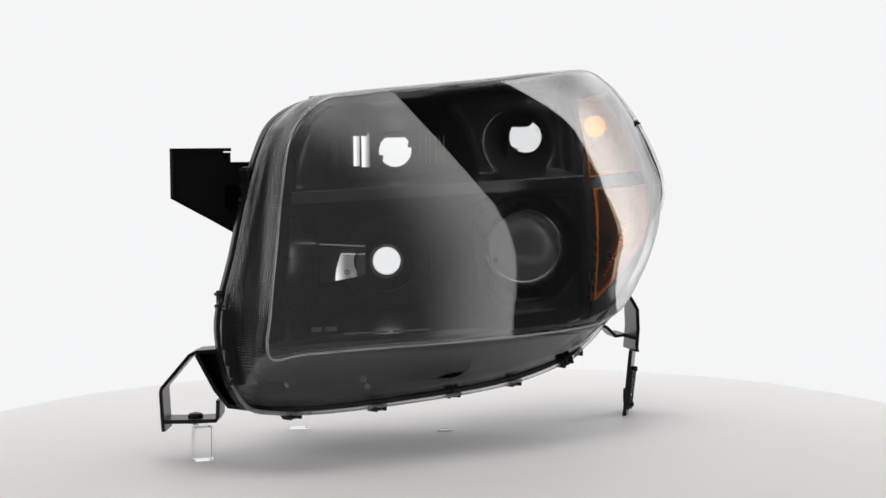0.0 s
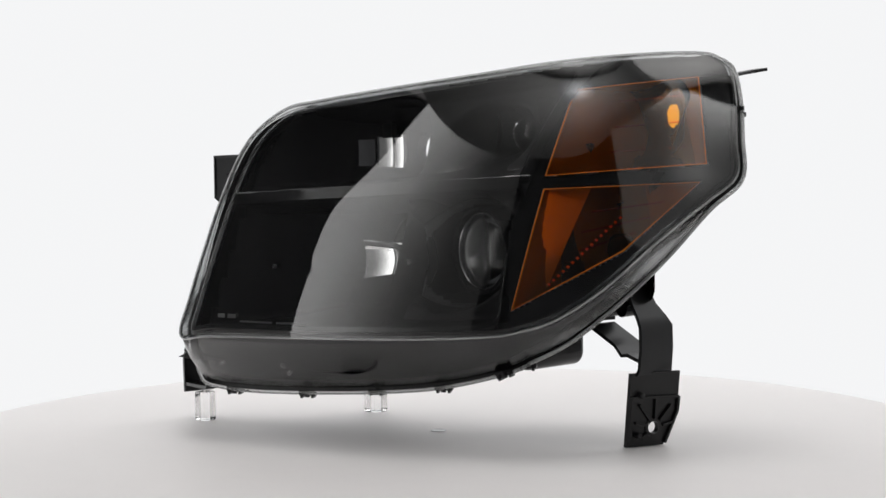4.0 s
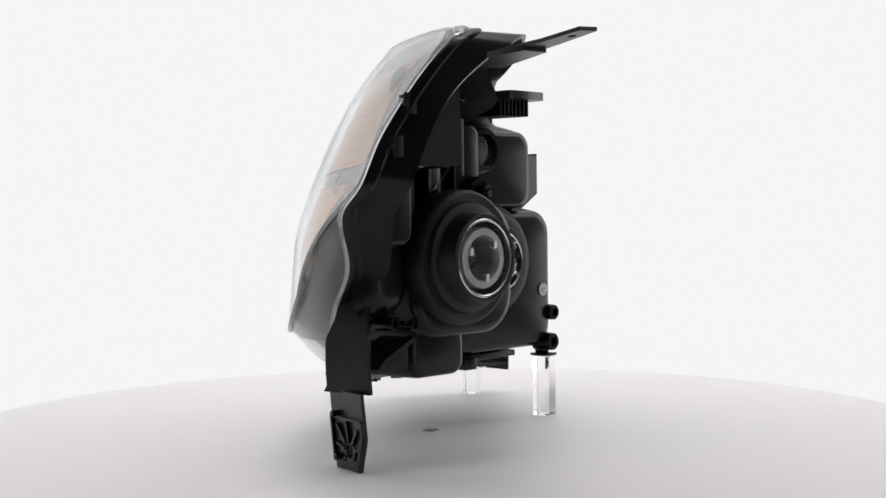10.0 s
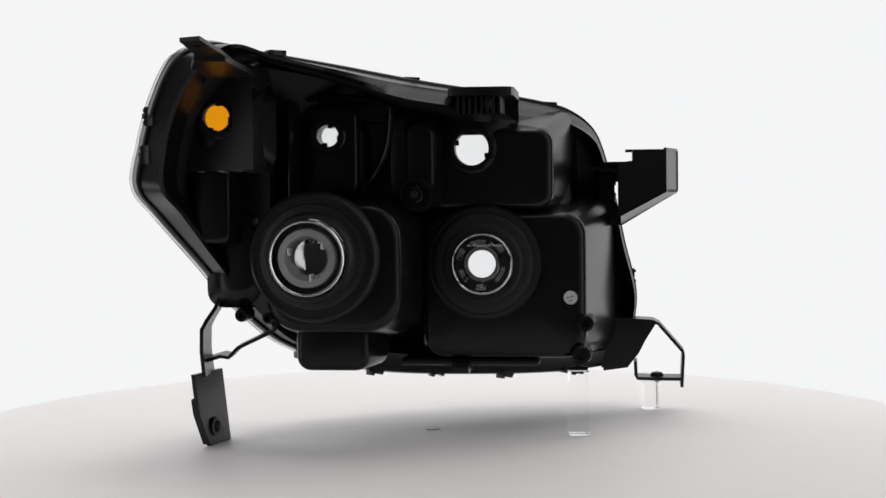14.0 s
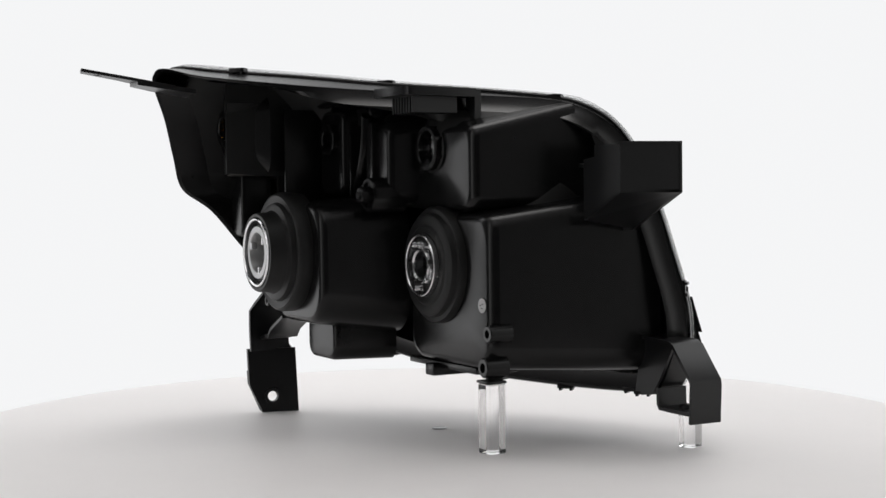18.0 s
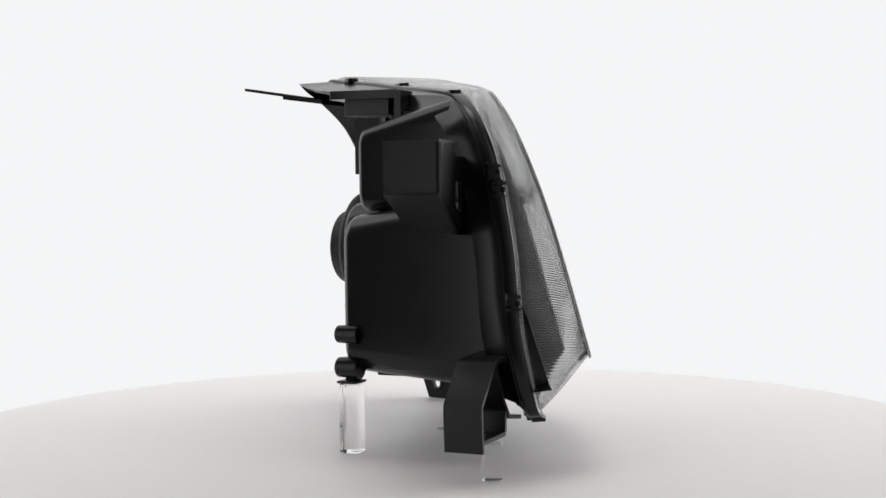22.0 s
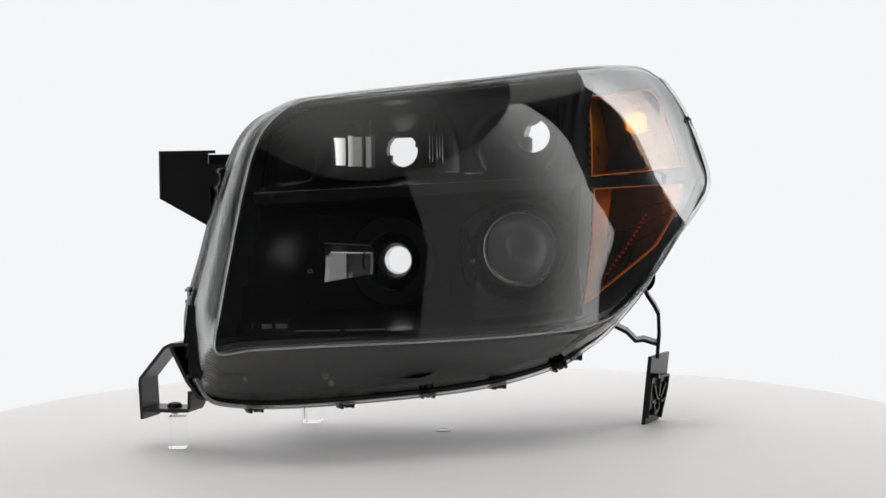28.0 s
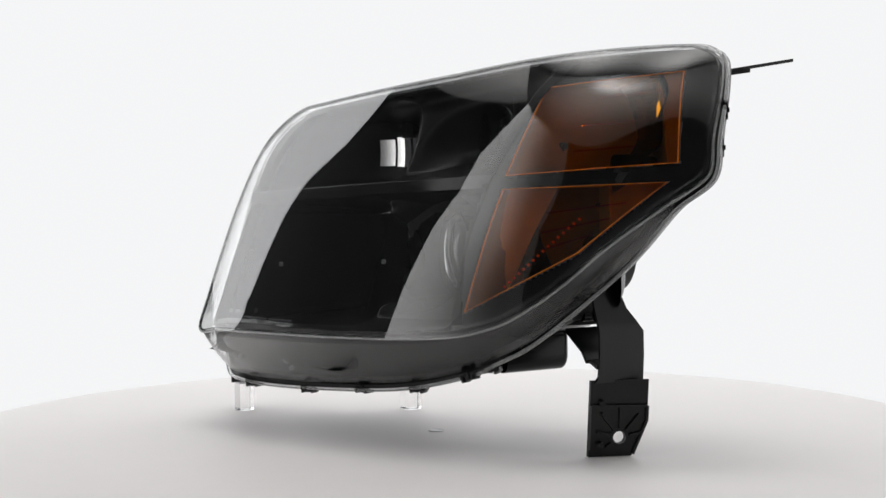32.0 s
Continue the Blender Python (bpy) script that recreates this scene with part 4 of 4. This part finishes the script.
def make_dust_covers():
    cx, cz = RING_A
    a = part("dust_cover", lathe([(.0400, .095), (.0520, .095), (.0530, .1020), (.0530, .1120), (.0520, .1150), (.0500, .1165), (.0470, .1150), (.0440, .1150), (.0425, .1190), (.0400, .1200), (.0370, .1205), (.0355, .1230), (.0350, .1330), (.0340, .1350), (.0315, .1350), (.0312, .115), (.0340, .095)], (cx, 0, cz), 72, closed=True), M_RUBBER, lamp, "round black rubber dust cover")
    part("bulb_holder", tube(.0305, .0283, .1250, .1360, (cx + .001, 0, cz), 64), M_CHROME, a, "silver ring of the bulb holder")
    part("holder_inner", lathe([(.0238, .1200), (.0238, .1325), (.0230, .1340), (.0180, .1342), (.0168, .1325), (.0153, .1270), (.0150, .1180), (.0150, .1120), (.0162, .1110), (.0200, .1190)], (cx + .001, 0, cz), 48, closed=True), M_CUP, a, "dull silver inner cup")
    part("holder_gasket", tube(.0284, .0230, .1180, .1270, (cx + .001, 0, cz), 48), M_RUBBER, a)
    for k in range(3):
        ang = radians(20 + 120 * k)
        x, z = cx + .0158 * math.cos(ang), cz + .0158 * math.sin(ang)
        part("holder_tab", box(x - .0016, x + .0016, .1290, .1346, z - .003, z + .003, .0006), M_STEEL, a)
    cx, cz = HOLE_L[:2]
    b = part("dust_cover", lathe([(.0300, .012), (.0490, .012), (.0495, .0180), (.0490, .0250), (.0475, .0275), (.0440, .0280), (.0425, .0320), (.0400, .0335), (.0340, .0335), (.0320, .0350), (.0300, .0350), (.0265, .0345), (.0262, .012)], (cx, 0, cz), 72, closed=True), M_RUBBER, lamp, "round black rubber dust cover")
    part("bulb_holder", tube(.0260, .0243, .0300, .0400, (cx, 0, cz), 64), M_CHROME, b, "chrome ring of the bulb holder")
    part("holder_face", tube(.0240, .0150, .0300, .0362, (cx, 0, cz), 48), M_RUBBER, b)
    part("holder_inner", lathe([(.0156, .0300), (.0156, .0385), (.0148, .0400), (.0128, .0400), (.0117, .0385), (.0117, .0365), (.0125, .0300)], (cx, 0, cz), 48, closed=True), M_CHROME, b, "bright metal bulb seat")
    for k in range(7):
        ang = radians(15 + 51 * k)
        x, z = cx + .0188 * math.cos(ang), cz + .0188 * math.sin(ang)
        part("holder_tab", lathe([(.0001, .0340), (.0024, .0340), (.0024, .0395 + .002 * (k % 3)), (.0016, .0410 + .002 * (k % 3)), (.0001, .0410 + .002 * (k % 3))], (x, 0, z), 10 if k % 2 else 4), M_CHROME if k % 3 else M_DARKSTEEL, b)
    for a0, a1, r0, r1 in ((10, 38, .0175, .0225), (62, 100, .0168, .0205), (128, 150, .0180, .0228), (188, 232, .0168, .0200), (262, 285, .0178, .0226), (312, 345, .0168, .0210)):
        arc = [(cx + r1 * math.cos(radians(q)), cz + r1 * math.sin(radians(q))) for q in np.linspace(a0, a1, 7)] + [(cx + r0 * math.cos(radians(q)), cz + r0 * math.sin(radians(q))) for q in np.linspace(a1, a0, 7)]
        part("holder_tongue", plate(arc, [], lambda x, z, d: (x, .0368 + d, z), .0012), M_CHROME, b)
    part("bulb_spring", box(cx - .018, cx + .012, .0385, .0397, cz + .0150, cz + .0163, .0004), M_STEEL, b)


make_dust_covers()


def make_sticker():
    s = part("sticker", lathe([(.0001, .0226), (.0058, .0226), (.0058, .0219), (.0001, .0219)], (-.1182, 0, .1178), 32), M_PALE, lamp, "small round grey sticker with printed marks")
    for x, z in ((-.0015, .0012), (.0018, .0002), (-.0002, -.0022)):
        part("print_bar", box(-.1182 + x - .0012, -.1182 + x + .0012, .02265, .02290, .1178 + z - .0004, .1178 + z + .0004, 0), M_DARKSTEEL, s)


make_sticker()


# ---- brackets, clips and leg ----
def make_upper_bracket():
    """Hollow mounting bracket at the inboard upper side."""
    A, B, C = np.array((-.2120, -.1050)), np.array((-.2009, -.0540)), np.array((-.1400, -.0930))

    def wall(P, Q, th):
        d = (Q - P) / np.linalg.norm(Q - P)
        n = np.array((-d[1], d[0]))

        def place(a, b, depth):
            xy = P + d * a + n * depth * th
            return (xy[0], xy[1], b)
        return place, np.linalg.norm(Q - P)

    D = np.array((-.1580, -.0490))
    pl, ln = wall(A, B, 1.0)
    br = part("upper_bracket", plate([(0, .2440), (ln, .2440), (ln, .2095), (ln - .003, .2065), (.003, .2065), (0, .2075)], [], pl, -.0025), M_BRACKET, lamp, "black hollow upper mounting bracket", angle=30)
    pl, ln = wall(A, C, 1.0)
    outline = [(0, .2440), (.0425, .2440), (.0425, .2350), (ln, .2350), (ln, .1760), (.0520, .1765), (.0040, .2045), (0, .2080)]
    hole = [(.0430, .2000), (.0430, .2140), (.0450, .2165), (.0570, .2165), (.0590, .2140), (.0590, .1990), (.0560, .1935), (.0460, .1955)]
    part("bracket_face", plate(outline, [hole], pl, .0025), M_BRACKET, br, angle=30)
    pl, ln = wall(B, D, 1.0)
    part("bracket_back", plate([(0, .2440), (.0300, .2440), (.0300, .2350), (ln, .2330), (ln, .1850), (.0040, .2050), (0, .2090)], [], pl, -.0025), M_BRACKET, br, angle=30)
    # sloping floor of the cup
    E_, F_ = A + (C - A) * .72, B + (D - B) * .95
    bm = bmesh.new()
    rows = rings(bm, [[Vector((*q, z - t)) for q, z in ((A, .2085), (B, .2090), (F_, .1875), (E_, .1790))] for t in (0.0, .0024)])
    bm.faces.new(rows[0])
    bm.faces.new(rows[1])
    part("bracket_floor", bm, M_BRACKET, br, angle=30)
    part("bracket_lip", plate([(-.2120, -.1050), (-.1640, -.0985), (-.1640, -.0960), (-.2090, -.1010), (-.1985, -.0545), (-.2009, -.0540)], [], lambda a, b, d: (a, b, .2436 + d), .0026), M_BRACKET, br, angle=30)
    part("bracket_web", ribbon([(-.1640, .2250), (-.1500, .2270), (-.1350, .2290)], -.0960, -.0600, .0030), M_BRACKET, br)


def make_lower_bracket():
    br = part("lower_bracket", ribbon([(-.1500, .0880), (-.1720, .0870), (-.1880, .0860), (-.1935, .0835), (-.2160, .0575), (-.2165, .0540), (-.2150, .0240)], -.1382, -.1084, .0028), M_BRACKET, lamp, "black bent lower mounting bracket", angle=30)
    part("bracket_foot", ribbon([(-.2150, .0315), (-.1900, .0315), (-.1740, .0320), (-.1725, .0350), (-.1720, .0480)], -.1375, -.1095, .0030), M_BRACKET, br, angle=30)
    part("bracket_brace", ribbon([(-.1885, .0840), (-.1740, .0560), (-.1640, .0430), (-.1420, .0400)], -.1370, -.1150, .0030), M_BRACKET, br, angle=30)
    part("bracket_side", plate([(-.1920, .0845), (-.1500, .0880), (-.1400, .0420), (-.1640, .0430), (-.1740, .0560)], [], lambda a, b, d: (a, -.1110 - d, b), .0025), M_BRACKET, br, angle=30)
    sc = part("screw", lathe([(.0001, .0330), (.0062, .0330), (.0062, .0345), (.0048, .0362), (.0001, .0372)], (-.1920, -.1240, 0), 20, "Z"), M_DARKSTEEL, br, "black flange screw")
    part("screw_shank", lathe([(.0001, .0270), (.0026, .0272), (.0026, .0330), (.0001, .0330)], (-.1920, -.1240, 0), 12, "Z"), M_STEEL, sc)


def make_leg():
    """Flat bracket that reaches down to the turntable."""
    path = [(.1560, .1500), (.1650, .1350), (.1735, .1150), (.1800, .1050), (.1835, .0980), (.1840, .0800), (.1825, .0640), (.1822, .0595), (.1800, .0400), (.1770, .0150), (.1758, .0004)]
    ends = [(.068, .088), (.067, .091), (.0665, .096), (.0660, .1020), (.0655, .1062), (.0655, .1062), (.0650, .1062), (.0615, .1062), (.0612, .1062), (.0612, .1050), (.0612, .0900)]

    def at(z):
        for (xa, za), (xb, zb) in zip(path, path[1:]):
            if za >= z >= zb:
                return xa + (xb - xa) * (za - z) / (za - zb)
        return path[-1][0]

    leg = part("leg_bracket", ribbon(path[:8], 0, 0, .0032, ends[:8], -.13), M_BRACKET, lamp, "flat black leg bracket standing on the turntable", angle=30)
    foot = [(.0612, .0610), (.1062, .0610), (.1062, .0270), (.1035, .0200), (.0950, .0004), (.0612, .0004)]
    part("leg_foot", plate(foot, [circle(.0850, .0154, .0048)], lambda y, z, d: (at(z) - .0016 + d + .22 * (y - .0800), y, z), .0034), M_BRACKET, leg, angle=30)
    part("leg_brace", ribbon([(.1820, .0715), (.1700, .0750), (.1630, .0740), (.1550, .0820), (.1250, .0960)], .0640, .0960, .0030, None, -.13), M_BRACKET, leg, angle=30)
    # spokes round the hole and a raised border on the outer face
    def foot_rib(ya, za, yb, zb, wide=.0010, high=.0030):
        d = np.array((yb - ya, zb - za))
        n = np.array((-d[1], d[0])) / np.linalg.norm(d) * wide
        pts = [(ya + n[0], za + n[1]), (yb + n[0], zb + n[1]), (yb - n[0], zb - n[1]), (ya - n[0], za - n[1])]
        part("foot_rib", plate(pts, [], lambda y, z, dd: (at(z) + .0014 + dd + .22 * (y - .0800), y, z), high), M_BRACKET, leg)

    for deg, ln in ((12, .0170), (52, .0230), (92, .0250), (128, .0250), (165, .0190), (215, .0140)):
        c, s_ = math.cos(radians(deg)), math.sin(radians(deg))
        foot_rib(.0850 + .0072 * c, .0154 + .0072 * s_, .0850 + ln * c, .0154 + ln * s_)
    for ya, za, yb, zb in ((.0622, .0060, .0622, .0410), (.0622, .0410, .1050, .0400), (.1052, .0400, .1050, .0275), (.1048, .0275, .0950, .0020)):
        foot_rib(ya, za, yb, zb)
    for y, z in ((.0700, .0430), (.0700, .0100)):
        part("foot_peg", lathe([(.0001, 0.0), (.0026, 0.0), (.0024, .0058), (.0016, .0064), (.0001, .0064)], (0, 0, 0), 14, "Z"), M_BRACKET, leg).matrix_basis = pose(at(z) + .0012 + .22 * (y - .0800), y, z, 0, 90, -12.4)
    part("foot_boss", lathe([(.0052, -.0035), (.0078, -.0035), (.0078, .0030), (.0052, .0030)], (0, 0, 0), 24, "Z", closed=True), M_BRACKET, leg).matrix_basis = pose(at(.0154) + .0011, .0850, .0154, 0, 90, -12.4)


def make_top_tab():
    tab = part("top_tab", plate([(.1180, .1950), (.1480, .1850), (.1470, .2150), (.1400, .2400), (.1395, .2730), (.1240, .2760), (.1200, .2400)], [circle(.1310, .2600, .0032, 16)], lambda x, y, d: (x, y, .3020 + (y - .19) * .16 + d), .0028), M_BRACKET, lamp, "thin black tab at the top outer corner", angle=30)
    part("tab_root", plate([(.1120, .1780), (.1560, .1740), (.1530, .2060), (.1440, .2280), (.1200, .2280)], [], lambda x, y, d: (x, y, .2985 + (y - .18) * .14 + d), .0040), M_BRACKET, tab, angle=30)


def make_top_bracket():
    br = part("top_bracket", plate([(-.0210, .0020), (-.0740, .0000), (-.0745, .0580), (-.0730, .0625), (-.0690, .0650), (-.0260, .0700), (-.0220, .0685), (-.0205, .0640)], [], lambda x, y, d: (x, y, .2872 + d + .01 * y), .0070), M_BRACKET, lamp, "black shelf bracket on top of the housing", angle=30)
    part("bracket_web", plate([(-.0590, .2580), (-.0738, .2580), (-.0738, .2925), (-.0590, .2925)], [], lambda x, z, d: (x, -.0045 + d, z), .0060), M_BRACKET, br)
    for k in range(8):
        x = -.0620 + .0050 * k
        part("bracket_fin", box(x - .0011, x + .0011, .0120, .0540, .2740, .2884, .0004, 1), M_BRACKET, br)


def make_clip(x, y, z, turn, tilt=0.0):
    """A small retaining clip that holds the lens to the rim."""
    c = part("clip", merged(box(-.0075, .0075, -.0045, .0045, -.0022, .0022, .0008), box(-.0060, -.0035, -.0065, .0045, -.0040, .0010, .0006), box(.0035, .0060, -.0065, .0045, -.0040, .0010, .0006), box(-.002, .002, -.0058, -.003, -.0034, .003, .0005)), M_BLACK, lamp)
    c.matrix_basis = pose(x, y, z, 0, tilt, turn)


make_upper_bracket()
make_lower_bracket()
make_leg()
make_top_tab()
make_top_bracket()
for _x, _y, _z, _t, _v in ((-.1078, -.1312, .0388, 35, 0), (.0107, -.0699, .0424, 30, 0), (.1097, -.0118, .0608, 35, -20), (.1915, .1120, .1834, 60, -60), (.2040, .1627, .2405, 70, 90), (.1980, .1700, .2700, 70, 90),
                           (-.1664, -.1408, .1177, 45, 90), (-.1490, -.1180, .2230, 45, 85), (-.0952, -.0621, .2870, 42, 0), (.0150, .0390, .3040, 45, 0), (.1050, .1410, .3190, 45, 0)):
    make_clip(_x, _y, _z, _t, _v)


for _i, _v in ((11, 90), (25, 90), (178, 0), (190, 0), (199, 0), (206, 0)):
    _u, _z, _w = rim_line[_i]
    make_clip(*(uw(_u, _w - .001, _z) + Vector((0, 0, -.002 if _v == 0 else 0))), 45, _v)


# ---- what turns ----
def motions():
    rows = []
    steps = int(SECONDS * 2)
    for i in range(steps + 1):
        t = i / 2
        rows.append((t, pose(0, 0, 0, 0, 0, -TURN * t)))
    for thing in (turntable, lamp, *posts):
        walk(thing, rows)


motions()
